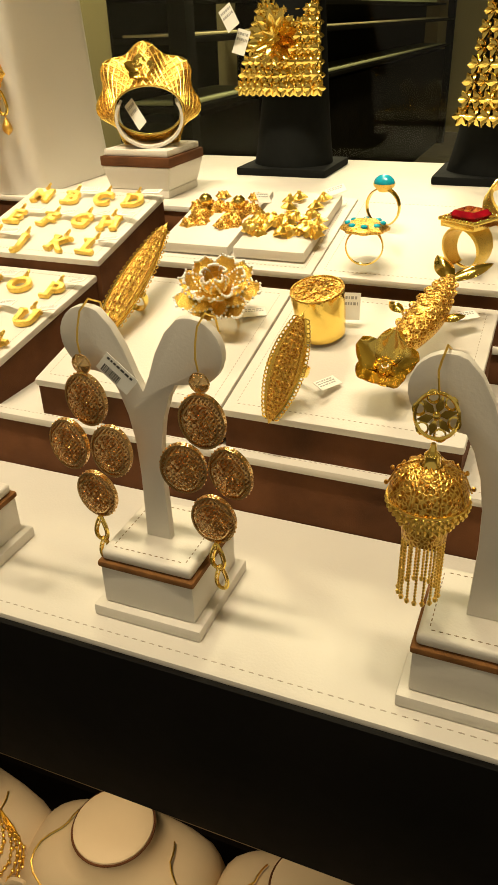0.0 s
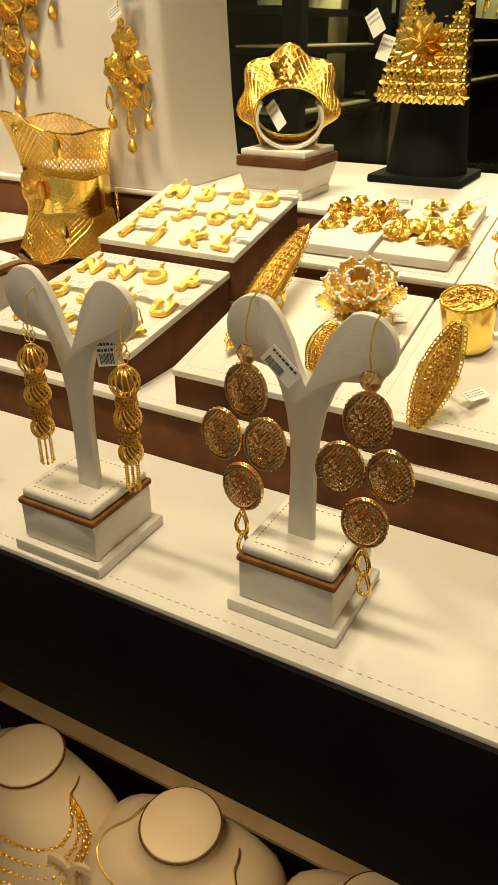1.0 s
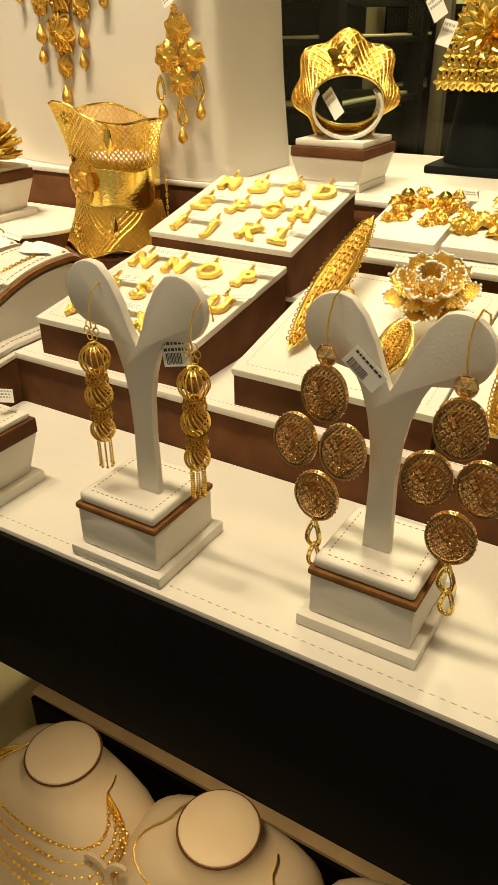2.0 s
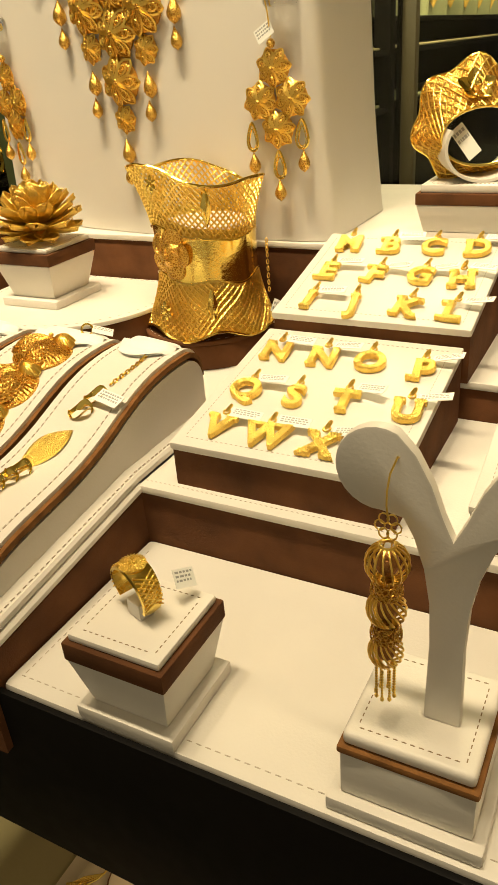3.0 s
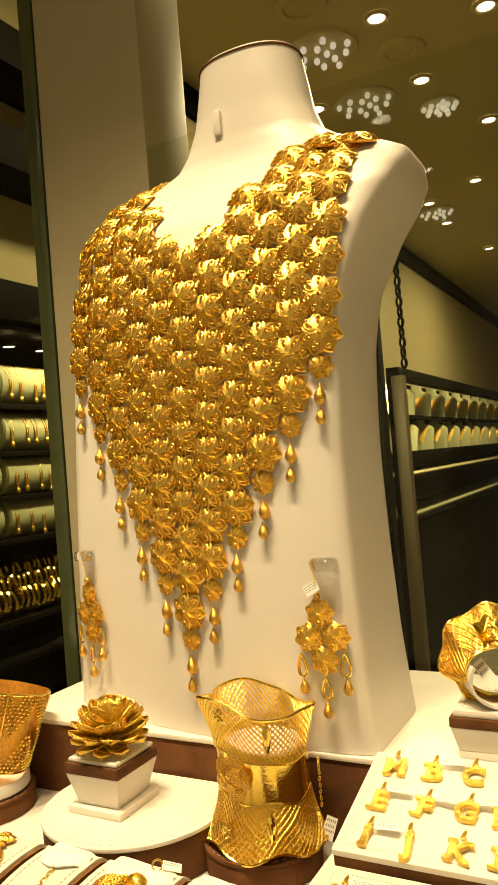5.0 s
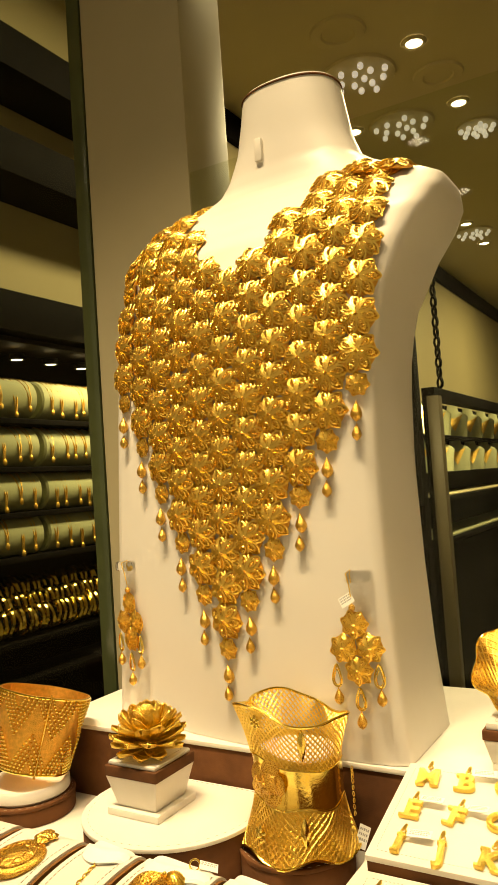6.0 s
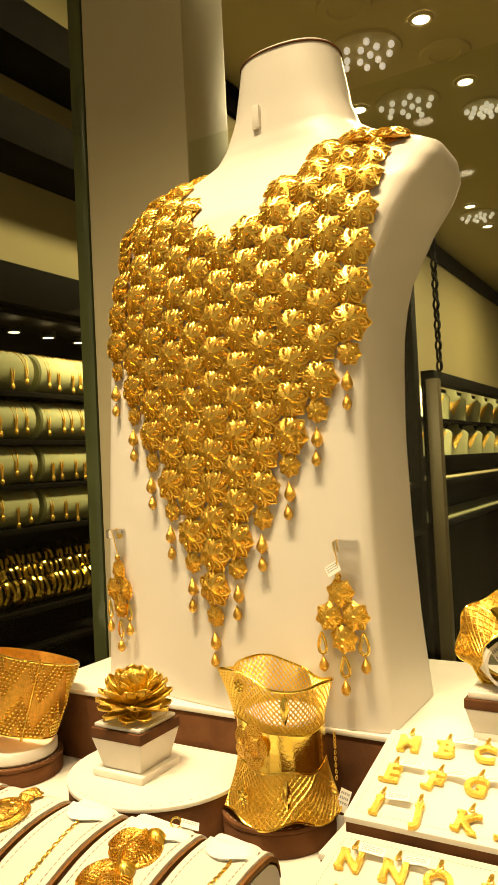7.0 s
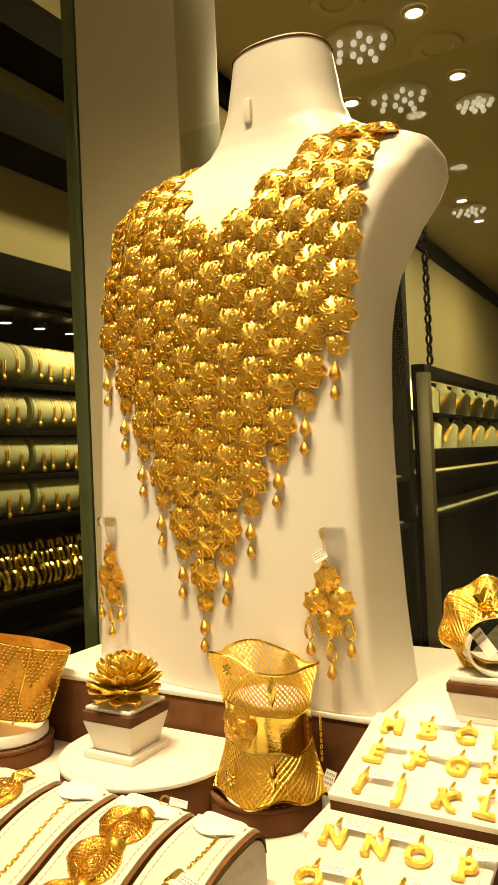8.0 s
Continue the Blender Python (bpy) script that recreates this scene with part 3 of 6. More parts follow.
def bell_earring(x, y, ztop):
    ob = thing("bell_earring", (x, y, ztop), "gold bell earring with filigree dome and chain tassels", "earring")
    ob.scale = (0.92, 0.92, 1.09)
    part("ear_wire", Geo().tube(hook(0.0105, 0.0, 0.012), 0.0004, 6), GOLDWIRE, ob)
    g = Geo().tube(ring_path(0.0066, 24, m=FACE), 0.0006, 5, True, pose(0, 0, -0.0065))
    for k in range(6):
        a = math.pi * k / 3 + 0.3
        m = pose(0, 0, -0.0065) @ FACE @ pose(0, 0, 0, 0, 0, math.degrees(a))
        g.add([(0.0006, 0, 0), (0.003, 0.0013, 0.0006), (0.003, -0.0013, 0.0006), (0.0066, 0, 0), (0.003, 0, -0.0004)], [(0, 2, 1), (1, 2, 3), (0, 1, 4), (0, 4, 2), (1, 3, 4), (2, 4, 3)], m)
        g.tube(ring_path(0.0018, 10, (0.0056 * math.cos(a + 0.5), 0.0056 * math.sin(a + 0.5), 0), FACE), 0.0004, 4, True, pose(0, 0, -0.0065))
    g.ball((0, 0, -0.0065), 0.0013, 8)
    part("flower_link", g, GOLD, ob)
    part("neck", Geo().lathe([(0.0034, -0.0212), (0.0026, -0.0195), (0.0026, -0.0178), (0.0012, -0.0165), (0.0008, -0.0145)], 14, cap0=True, cap1=True), GOLD, ob)
    prof = [(0.0128, -0.0310), (0.0126, -0.0285), (0.0112, -0.0250), (0.0080, -0.0222), (0.0035, -0.0208)]
    g = Geo().lathe(prof, 36, cap0=True)
    for k in range(9):
        a = 2 * math.pi * k / 9
        m = pose(0, 0, 0, 0, 0, math.degrees(a))
        g.tube([(0.0040, 0, -0.0206), (0.0098, 0.0030, -0.0232), (0.0130, 0.0036, -0.0295)], 0.0004, 4, m=m)
        for s in (-1, 1):
            g.tube([(0.0095 + 0.0025 * i / 8, s * 0.0018 * math.sin(i * 0.8) * (1 - i / 12), -0.0226 - 0.0075 * i / 8) for i in range(9)], 0.0003, 4, m=m)
        g.ball((0.0136, 0, -0.0262), 0.0008, 6, m)
    part("dome", g, FILIGREE, ob)
    for r, z, n in ((0.0130, -0.0318, 34), (0.0125, -0.0334, 32), (0.0090, -0.0362, 26), (0.0092, -0.0378, 26)):
        g = Geo().tube(ring_path(r, 30, (0, 0, z + 0.0010)), 0.0004, 4, True)
        for k in range(n):
            a = 2 * math.pi * k / n
            g.ball((r * math.cos(a), r * math.sin(a), z), 0.00085, 5)
        part("bead_row", g, GOLDWIRE, ob)
    part("tier", Geo().lathe([(0.0072, -0.0440), (0.0078, -0.0405), (0.0076, -0.0385), (0.0095, -0.0345), (0.0118, -0.0320)], 28, cap0=True), FILIGREE, ob)
    for k in range(16):
        a = 2 * math.pi * k / 16
        q = (0.0068 * math.cos(a), 0.0068 * math.sin(a))
        n = 17
        c = Geo()
        for i in range(n):
            c.ball((q[0], q[1], -0.0440 - 0.00115 * i), 0.00058, 5)
        c.ball((q[0], q[1], -0.0440 - 0.00115 * n - 0.0004), 0.00095, 6)
        part("tassel_chain", c, GOLDWIRE, ob)
    return ob


bell_earring(STC[0] - 0.0205, STC[1] - 0.0100, 1.1095)


# ---- ring on its cube ----
def block_stand(name, x, y, base, w, h, label, rim=0.0042, pad=0.0032, foot=0.0052, flare=0.78, wide=1.30):
    """A tapered leather block on a foot, with a suede rim and a stitched pad."""
    ob = thing(name, (x, y, base), label, "jewellery block")
    k = w / 2
    part("foot", Geo().box((-k * flare * wide, -k * flare * wide, 0), (k * flare * wide, k * flare * wide, foot), 0.0008), LEATHER, ob)
    part("block", Geo().box((-k, -k, foot), (k, k, h - rim - pad), 0.0008, taper=flare), LEATHER, ob)
    part("rim", Geo().box((-k - 0.0004, -k - 0.0004, h - rim - pad), (k + 0.0004, k + 0.0004, h - pad), 0.0008), SUEDE, ob, "dark brown suede rim")
    part("pad", Geo().box((-k * 0.93, -k * 0.93, h - pad), (k * 0.93, k * 0.93, h), 0.0012), LEATHER, ob)
    part("stitching", stitches(rect(-k * 0.74, -k * 0.74, k * 0.74, k * 0.74), h), THREAD, ob)
    return ob


cube = block_stand("ring_block", -0.3425, 0.2115, FLOOR, 0.0385, 0.0365, "tapered cream leather ring block with brown rim", rim=0.0075, pad=0.0030)
part("tab", Geo().box((-0.0045, -0.0030, 0.0360), (0.0030, 0.0030, 0.0425), 0.0012, pose(0, 0, 0, 0, 0, -20)), LEATHER, cube, "leather ring tab")


def band_geo(r, w, thick, a0=0.0, a1=360.0, n=40, crown=None):
    """A ring's band standing upright, its axis along y; crown widens it at the top."""
    rows = []
    for i in range(n + 1):
        a = radians(a0 + (a1 - a0) * i / n)
        k = crown(a) if crown else 1.0
        c, s = math.sin(a), math.cos(a)
        o, hw = r + thick, w / 2 * k
        rows.append([(r * c, -hw, r * s), (o * c, -hw * 0.94, o * s), ((o + thick * 0.3) * c, 0, (o + thick * 0.3) * s), (o * c, hw * 0.94, o * s), (r * c, hw, r * s)])
    return Geo().grid(rows, None, False).grid([[p[4], p[0]] for p in rows])


ring = thing("gold_ring", (-0.3440, 0.2125, 1.0462), "wide gold ring with medallion and crosshatched shoulders", "ring", turn=(0, 0, -22))
part("band", band_geo(0.0085, 0.0090, 0.0011, -128, 128, 44, lambda a: 0.62 + 0.38 * math.cos(a / 2) ** 2), GOLD, ring)
g = dome(0.0046, 0.0009, 20, 0, 0, 4, pose(0, 0, 0.0097))
for k in range(26):
    a = 2 * math.pi * k / 26
    g.tube([(0.0028 * math.cos(a), 0.0028 * math.sin(a), 0.0108), (0.0046 * math.cos(a), 0.0046 * math.sin(a), 0.0102)], 0.0002, 4)
for k in range(14):
    g.ball((random.uniform(-0.0018, 0.0018), random.uniform(-0.0018, 0.0018), 0.0108), 0.0006, 6)
part("medallion", g, GRAINGOLD, ring)
g = Geo()
for s in (-1, 1):
    for k in range(6):
        for d in (-1, 1):
            pts = []
            for i in range(7):
                a = radians(s * (32 + 10 * k + 4.2 * i))
                pts.append(((0.0100) * math.sin(a), d * (-0.0036 + 0.0012 * i), 0.0100 * math.cos(a)))
            g.tube(pts, 0.00026, 4)
part("crosshatch", g, GRAINGOLD, ring)
tag_card((-0.3330, 0.2240, 1.0450), (50, 20, 70), 0.0085, 0.0065, 3)


# ---- bracelet ramps ----
def ramp_profile():
    ys = (0.1995, 0.2015, 0.2045, 0.210, 0.220, 0.235, 0.250, 0.265, 0.280, 0.295, 0.310, 0.325, 0.340, 0.350)
    zs = (0.0050, 0.0112, 0.0155, 0.0190, 0.0218, 0.0240, 0.0258, 0.0282, 0.0325, 0.0385, 0.0438, 0.0468, 0.0478, 0.0474)
    y = 0.1995 + 0.1505 * np.linspace(0, 1, 25) ** 1.15
    z = np.interp(y, ys, zs)
    z[2:-1] = 0.25 * z[1:-2] + 0.5 * z[2:-1] + 0.25 * z[3:]
    pts = [(float(p), float(q)) for p, q in zip(y, z)]
    for a in range(15, 91, 15):
        pts.append((0.350 + 0.014 * math.sin(radians(a)), pts[24][1] - 0.014 + 0.014 * math.cos(radians(a))))
    return pts


PROFILE = ramp_profile()


def ramp_at(y):
    for (y0, z0), (y1, z1) in zip(PROFILE, PROFILE[1:25]):
        if y0 <= y <= y1:
            return z0 + (z1 - z0) * (y - y0) / (y1 - y0), math.atan2(z1 - z0, y1 - y0)
    return PROFILE[24][1], 0.0


plinth = thing("ramp_plinth", (0, 0, 0), "cream leather base board under the bracelet ramps", "board")
RAMPZ = 1.0225
part("board", sloped_board(-0.95, -0.3995, 0.1930, 0.3700, 0.0045, 0.0044), LEATHER, plinth)
g = Geo()
for k in range(44):
    y = 0.195 + 0.0034 * k
    g.box((-0.4022, y, slope_z(y) + 0.0046), (-0.4018, y + 0.0020, slope_z(y) + 0.0051))
part("stitching", g, PALETHREAD, plinth)
RAMPS = []


def ramp(x0, x1, label):
    ob = thing("bracelet_ramp", ((x0 + x1) / 2, 0.0, RAMPZ), label, "bracelet ramp", "row of bracelet ramps")
    h = (x1 - x0) / 2
    low = [(y, max(z - 0.006, 0.0)) for y, z in PROFILE]
    shell = [(PROFILE[0][0], 0.0)] + low + [(0.364, 0.0)]

    def slab(outer, xa, xb):
        n = len(outer)
        v = [(xa, y, z) for y, z in outer] + [(xb, y, z) for y, z in outer]
        f = [(i, (i + 1) % n, n + (i + 1) % n, n + i) for i in range(n)]
        return Geo().add(v, f + [tuple(reversed(range(n))), tuple(range(n, 2 * n))])
    part("body", slab(shell, -h, h), LEATHER, ob, angle=25)
    top = low + [(y, z) for y, z in reversed([(y, z - 0.0022) for y, z in PROFILE])]
    part("edging", slab([(y, z - 0.0042) for y, z in PROFILE] + list(reversed([(y, z - 0.0014) for y, z in PROFILE])), -h - 0.0003, h + 0.0006), PIPING, ob, "brown suede edging", angle=25)
    part("strap", slab(list(reversed([(y, z - 0.0018) for y, z in PROFILE])) + [(y, z + 0.0004) for y, z in PROFILE], -h + 0.0012, h - 0.0016), LEATHER, ob, "cream stitched leather strap", angle=25)
    g = Geo()
    for side in (-h + 0.0055, h - 0.0060):
        y = 0.206
        while y < 0.346:
            z, a = ramp_at(y)
            g.box((side - 0.00022, 0, 0.0004), (side + 0.00022, 0.0020, 0.0008), m=pose(0, y, z, math.degrees(a)))
            y += 0.0034
    x = -h + 0.0055
    while x < h - 0.008:
        g.box((x, 0, 0.0004), (x + 0.0020, 0.0004, 0.0008), m=pose(0, 0.2065, ramp_at(0.2065)[0], math.degrees(ramp_at(0.2065)[1])))
        x += 0.0034
    part("stitching", g, PALETHREAD, ob)
    z = PROFILE[24][1]
    if len(RAMPS) in (0, 1, 2):
        rows = []
        for i in range(15):
            u = i / 14
            row = []
            for j in range(9):
                v = j / 8
                y = 0.3600 - 0.005 * u - (0.008 + 0.016 * math.sin(math.pi * (0.15 + 0.75 * u))) * v
                zz = z - 0.014 + math.sqrt(max(0.014 ** 2 - max(y - 0.350, 0.0) ** 2, 0.0)) if y > 0.350 else ramp_at(y)[0]
                row.append((-h + 0.003 + (2 * h - 0.007) * u, y, zz + 0.0036 + 0.0012 * math.sin(12 * v + 2.5 * u) - 0.0022 * (abs(2 * v - 1) ** 6) - 0.003 * abs(2 * u - 1) ** 8))
            rows.append(row)
        loop = Geo().grid(rows).grid([[(x, y, zz - 0.0008) for x, y, zz in r] for r in rows])
        part("elastic_loop", loop, PAPER, ob, "white elastic loop")
    RAMPS.append((x0 + x1) / 2)
    return ob


ramp(-0.4480, -0.4075, "curved cream leather ramp holding a chain bracelet")
ramp(-0.5060, -0.4520, "curved cream leather ramp holding a scarab bracelet")
ramp(-0.5530, -0.5105, "curved cream leather ramp with a thin gold chain")
ramp(-0.6120, -0.5580, "curved cream leather ramp with a medallion bracelet")
ramp(-0.6600, -0.6170, "curved cream leather ramp at the row's end")


def chain(g, pts, r, link):
    """Interlocked links along a path, every other one turned."""
    pts = [Vector(p) for p in pts]
    d, i = 0.0, 0
    path = [pts[0]]
    for a, b in zip(pts, pts[1:]):
        n = max(1, int((b - a).length / link))
        path += [a.lerp(b, (k + 1) / n) for k in range(n)]
    for i, (a, b) in enumerate(zip(path, path[1:])):
        t = (b - a).normalized()
        q = t.to_track_quat("X", "Z").to_matrix().to_4x4()
        m = Matrix.Translation((a + b) / 2) @ q @ pose(0, 0, 0, 90 * (i % 2) + 20)
        loop = [(link * 0.72 * math.cos(2 * math.pi * k / 8), link * 0.42 * math.sin(2 * math.pi * k / 8), 0) for k in range(8)]
        g.tube(loop, r, 4, True, m)
    return g


def on_ramp(x, y, lift=0.001):
    z, a = ramp_at(y)
    return pose(x, y, RAMPZ + z + lift, math.degrees(a))


x = RAMPS[0]
ob = thing("chain_bracelet", (0, 0, 0), "thin gold chain bracelet with twisted leaf links", "bracelet")
g = Geo()
chain(g, [on_ramp(x + 0.003 + 0.0045 * math.sin(k * 0.4), 0.350 - 0.0058 * k, 0.0012).translation for k in range(8)], 0.0004, 0.0019)
chain(g, [on_ramp(x - 0.004 - 0.0012 * k, 0.241 - 0.0054 * k, 0.0012).translation for k in range(8)], 0.0004, 0.0019)
g.tube(ring_path(0.0022, 12, m=on_ramp(x - 0.0138, 0.2030, 0.0012)), 0.0003, 4, True)
part("chain", g, GOLDWIRE, ob)


def leaf_geo(L, w, h, g=None, m=None, curl=0.0):
    """A pointed, hollowed leaf."""
    g = g or Geo()
    rows = []
    for i in range(13):
        t = i / 12
        ww = w * math.sin(math.pi * t) ** 0.8 + 1e-5
        row = []
        for k in range(7):
            u = k / 6 * 2 - 1
            row.append((ww * u + curl * math.sin(math.pi * t), L * (t - 0.5), h * (1 - u * u) * math.sin(math.pi * t) + 0.0002))
        rows.append(row)
    g.grid(rows, m)
    return g


part("leaf", leaf_geo(0.030, 0.0068, 0.0060, m=on_ramp(x - 0.002, 0.268, 0.0010) @ pose(0, 0, 0, 0, 0, -18)), GRAINGOLD, ob)
for y, dx in ((0.300, 0.0030), (0.291, 0.0005), (0.2525, -0.0040), (0.2465, -0.0060), (0.2405, -0.0080)):
    g = Geo()
    m = on_ramp(x + dx, y, 0.0022) @ pose(0, 0, 0, 0, 0, 28)
    for k in (-1, 1):
        rows = []
        for i in range(11):
            a = math.pi * (i / 10 * 1.25 - 0.15)
            p = Vector((0.0056 * math.cos(a), k * 0.0034 * math.sin(a), 0.0016 * math.sin(2 * a)))
            w = 0.0013 * math.sin(math.pi * (0.12 + 0.76 * i / 10))
            rows.append([p + Vector((w * math.cos(b) * 0.7, w * math.sin(b) * k, w * math.sin(b))) for b in (0, 1.57, 3.14, 4.71)])
        g.grid(rows, m, True, True, True)
    part("scroll_link", g, GOLD, ob)
tag_card(tuple(on_ramp(x + 0.012, 0.298, 0.0040).translation), (18, 8, -8), 0.0135, 0.0075, 3)

x = RAMPS[1]
ob = thing("scarab_bracelet", (0, 0, 0), "gold bracelet of large oval scarab-shaped plaques", "bracelet")
for y in (0.3260, 0.2995, 0.2730, 0.2465, 0.2200):
    m = on_ramp(x + 0.001, y, 0.0005) @ pose(0, 0, 0, 0, 0, -30) @ Matrix.Diagonal((1.48, 1.22, 1.15, 1))
    g = dome(0.0116, 0.0046, 32, 0, 0, 6, m)
    for k in range(40):          # ribbed skirt
        a = 2 * math.pi * k / 40
        g.tube([m @ Vector((d * math.cos(a), d * math.sin(a), z)) for d, z in ((0.0080, 0.0034), (0.0100, 0.0022), (0.0117, 0.0004))], 0.00042, 4)
    g.tube(ring_path(0.0119, 32, (0, 0, 0.0), m), 0.0007, 5, True).tube(ring_path(0.0082, 28, (0, 0, 0.0034), m), 0.0005, 5, True)
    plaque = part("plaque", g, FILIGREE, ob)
    for s in (-1, 1):
        q = m @ pose(s * 0.0040, -0.0012, 0.0022, 0, 0, s * 14) @ Matrix.Diagonal((0.56, 1.0, 1, 1))

        def skin(u, v):
            d = min(math.hypot(u, v) / 0.0092, 1.0)
            return q @ Vector((u, v, 0.0056 * (1 - d ** 2.0) + 0.0002))
        e = dome(0.0092, 0.0056, 22, 0, 0, 6, q)
        for k in range(-6, 7):
            for b in (-1, 1):
                o = 0.00135 * k
                L = math.sqrt(max(0.0090 ** 2 - o * o, 1e-8))
                e.tube([skin((o + b * t) * 0.7071, (t - b * o) * 0.7071) for t in np.linspace(-L, L, 9)], 0.00036, 3, caps=False)
        e.tube([skin(0.0091 * math.cos(k / 24 * 6.2832), 0.0091 * math.sin(k / 24 * 6.2832)) for k in range(24)], 0.0006, 5, True)
        part("wing_shell", e, FILIGREE, plaque)
    q = m @ pose(0.0, 0.0098, 0.0010)
    e = dome(0.0050, 0.0046, 18, 0, 0, 4, q)
    for k in range(9):
        e.tube([q @ Vector((0.0050 * math.cos(math.pi * k / 9) * t, 0.0050 * math.sin(math.pi * k / 9) * t, 0.0046 * (1 - abs(t) ** 2.2) + 0.0002)) for t in (-1, -0.6, 0, 0.6, 1)], 0.0003, 3)
    e.ball(tuple(m @ Vector((0, 0.0058, 0.0070))), 0.0013, 8)
    part("head", e, GOLDWIRE, plaque)
part("clasp", Geo().tube(ring_path(0.0030, 14, m=on_ramp(x + 0.010, 0.352, 0.0045) @ pose(0, 0, 0, 70, 0, 30)), 0.0006, 5, True), GOLD, ob)
tag_card(tuple(on_ramp(x + 0.017, 0.356, 0.003).translation), (15, 20, 35), 0.011, 0.0065, 2)

x = RAMPS[2]
lone("fine_chain", chain(Geo(), [on_ramp(x + 0.006 * math.sin(k * 0.22), 0.350 - 0.0085 * k, 0.0013).translation for k in range(18)], 0.00045, 0.0022), GOLDWIRE, "fine twisted gold chain on a leather ramp", "chain")
x = RAMPS[3]
ob = thing("medallion_bracelet", (0, 0, 0), "gold bracelet with a large round medallion", "bracelet")
m = on_ramp(x + 0.002, 0.322, 0.001)
part("medallion", scroll_wires(dome(0.0175, 0.0050, 30, 0, 0, 6, m), 0.016, 0.005, 9, m, 1.0, 0.0005).tube(ring_path(0.0172, 30, (0, 0, 0.0005), m), 0.0010, 6, True).tube(ring_path(0.0125, 30, (0, 0, 0.0028), m), 0.0007, 6, True), FILIGREE, ob)
g = Geo()
for k in range(9):
    m = on_ramp(x + 0.004 + random.uniform(-0.004, 0.004), 0.3380 + 0.0014 * k, 0.0025 + random.uniform(0, 0.002))
    dome(0.0042, 0.002, 12, 5, 0.15, 3, m, g)
for k in range(6):
    dome(0.0070, 0.003, 14, 6, 0.1, 3, on_ramp(x, 0.297 - 0.0125 * k, 0.0008), g)
part("link_band", g, FILIGREE, ob)


# ---- letters ----
def letter_mesh(ch):
    cu = bpy.data.curves.new("letter", "FONT")
    cu.body, cu.size, cu.extrude, cu.bevel_depth, cu.offset, cu.resolution_u = ch, 0.0182, 0.0010, 0.0005, 0.0004, 6
    cu.align_x = "CENTER"
    tmp = new("letter_outline", cu)
    bpy.context.view_layer.update()
    me = bpy.data.meshes.new_from_object(tmp.evaluated_get(bpy.context.evaluated_depsgraph_get()))
    bpy.data.objects.remove(tmp)
    bpy.data.curves.remove(cu)
    me.name = "letter"
    me.materials.clear()
    me.materials.append(GRAINGOLD)
    return me


def serif_bars(ch):
    """Short slabs at the feet and heads of the strokes."""
    marks = {"M": "bl br", "N": "bl tl", "E": "bl", "F": "bl tl", "H": "bl br tl tr", "I": "bc tc", "J": "tc", "K": "bl br tl tr", "L": "bl tl", "P": "bl", "T": "bc", "U": "tl tr", "V": "tl tr", "W": "tl tr", "X": "bl br tl tr", "Y": "bc tl tr", "D": "bl tl", "B": "bl tl", "A": "bl br"}
    g = Geo()
    for k in marks.get(ch, "").split():
        x = {"l": -0.0045, "r": 0.0045, "c": 0.0}[k[1]]
        z = 0.0004 if k[0] == "b" else 0.0119
        g.box((x - 0.0026, z - 0.0010, -0.0013), (x + 0.0026, z + 0.0010, 0.0015), 0.0004)
    return g


def pendants(on, rows, us, vs):
    for v, row in zip(vs, rows):
        for u, ch in zip(us, row):
            m = on(u + random.uniform(-0.0012, 0.0012), v + random.uniform(-0.001, 0.001), 0.0016) @ pose(0, 0, 0, 6, 0, random.uniform(-9, 7))
            ob = new("letter_pendant")
            ob.empty_display_size = 0.005
            ob.matrix_basis = m
            tagged(ob, "small gold letter " + ch + " pendant lying on cream leather", "letter pendant", "gold letter pendants")
            part("letter", letter_mesh(ch), GRAINGOLD, ob)
            sb = serif_bars(ch)
            if sb.v:
                part("serif", sb, GRAINGOLD, ob)
            g = Geo().tube(ring_path(0.0015, 12, (0, 0.0150, 0.0006)), 0.0005, 5, True)
            g.tube([(0.0012 * math.sin(k), 0.0172 + 0.0016 * math.cos(k), 0.0010 + 0.0014 * math.sin(k)) for k in (0, 1, 2, 3, 4, 5)], 0.0008, 6, True)
            part("bail", g, GOLDWIRE, ob)
            if random.random() < 0.7:
                t = m @ pose(0.0100, 0.0150, 0.0012)
                tag_card(tuple(t.translation), (13 + random.uniform(-5, 8), random.uniform(-14, 4), random.uniform(-18, 4)), 0.0145, 0.0056, 3)


pendants(TL1, ("NNOP", "QSTU", "VWXY"), (0.0165, 0.0415, 0.0640, 0.0905), (0.0700, 0.0365, 0.0060))
pendants(TL2, ("MBCD", "EFGH", "IJKL"), (0.0165, 0.0420, 0.0655, 0.0890), (0.0660, 0.0340, 0.0040))


# ---- bust and necklace ----
def face_curve(x):
    d = x + 0.46
    return 0.89 * d * d if d < 0 else 0.3 * d * d


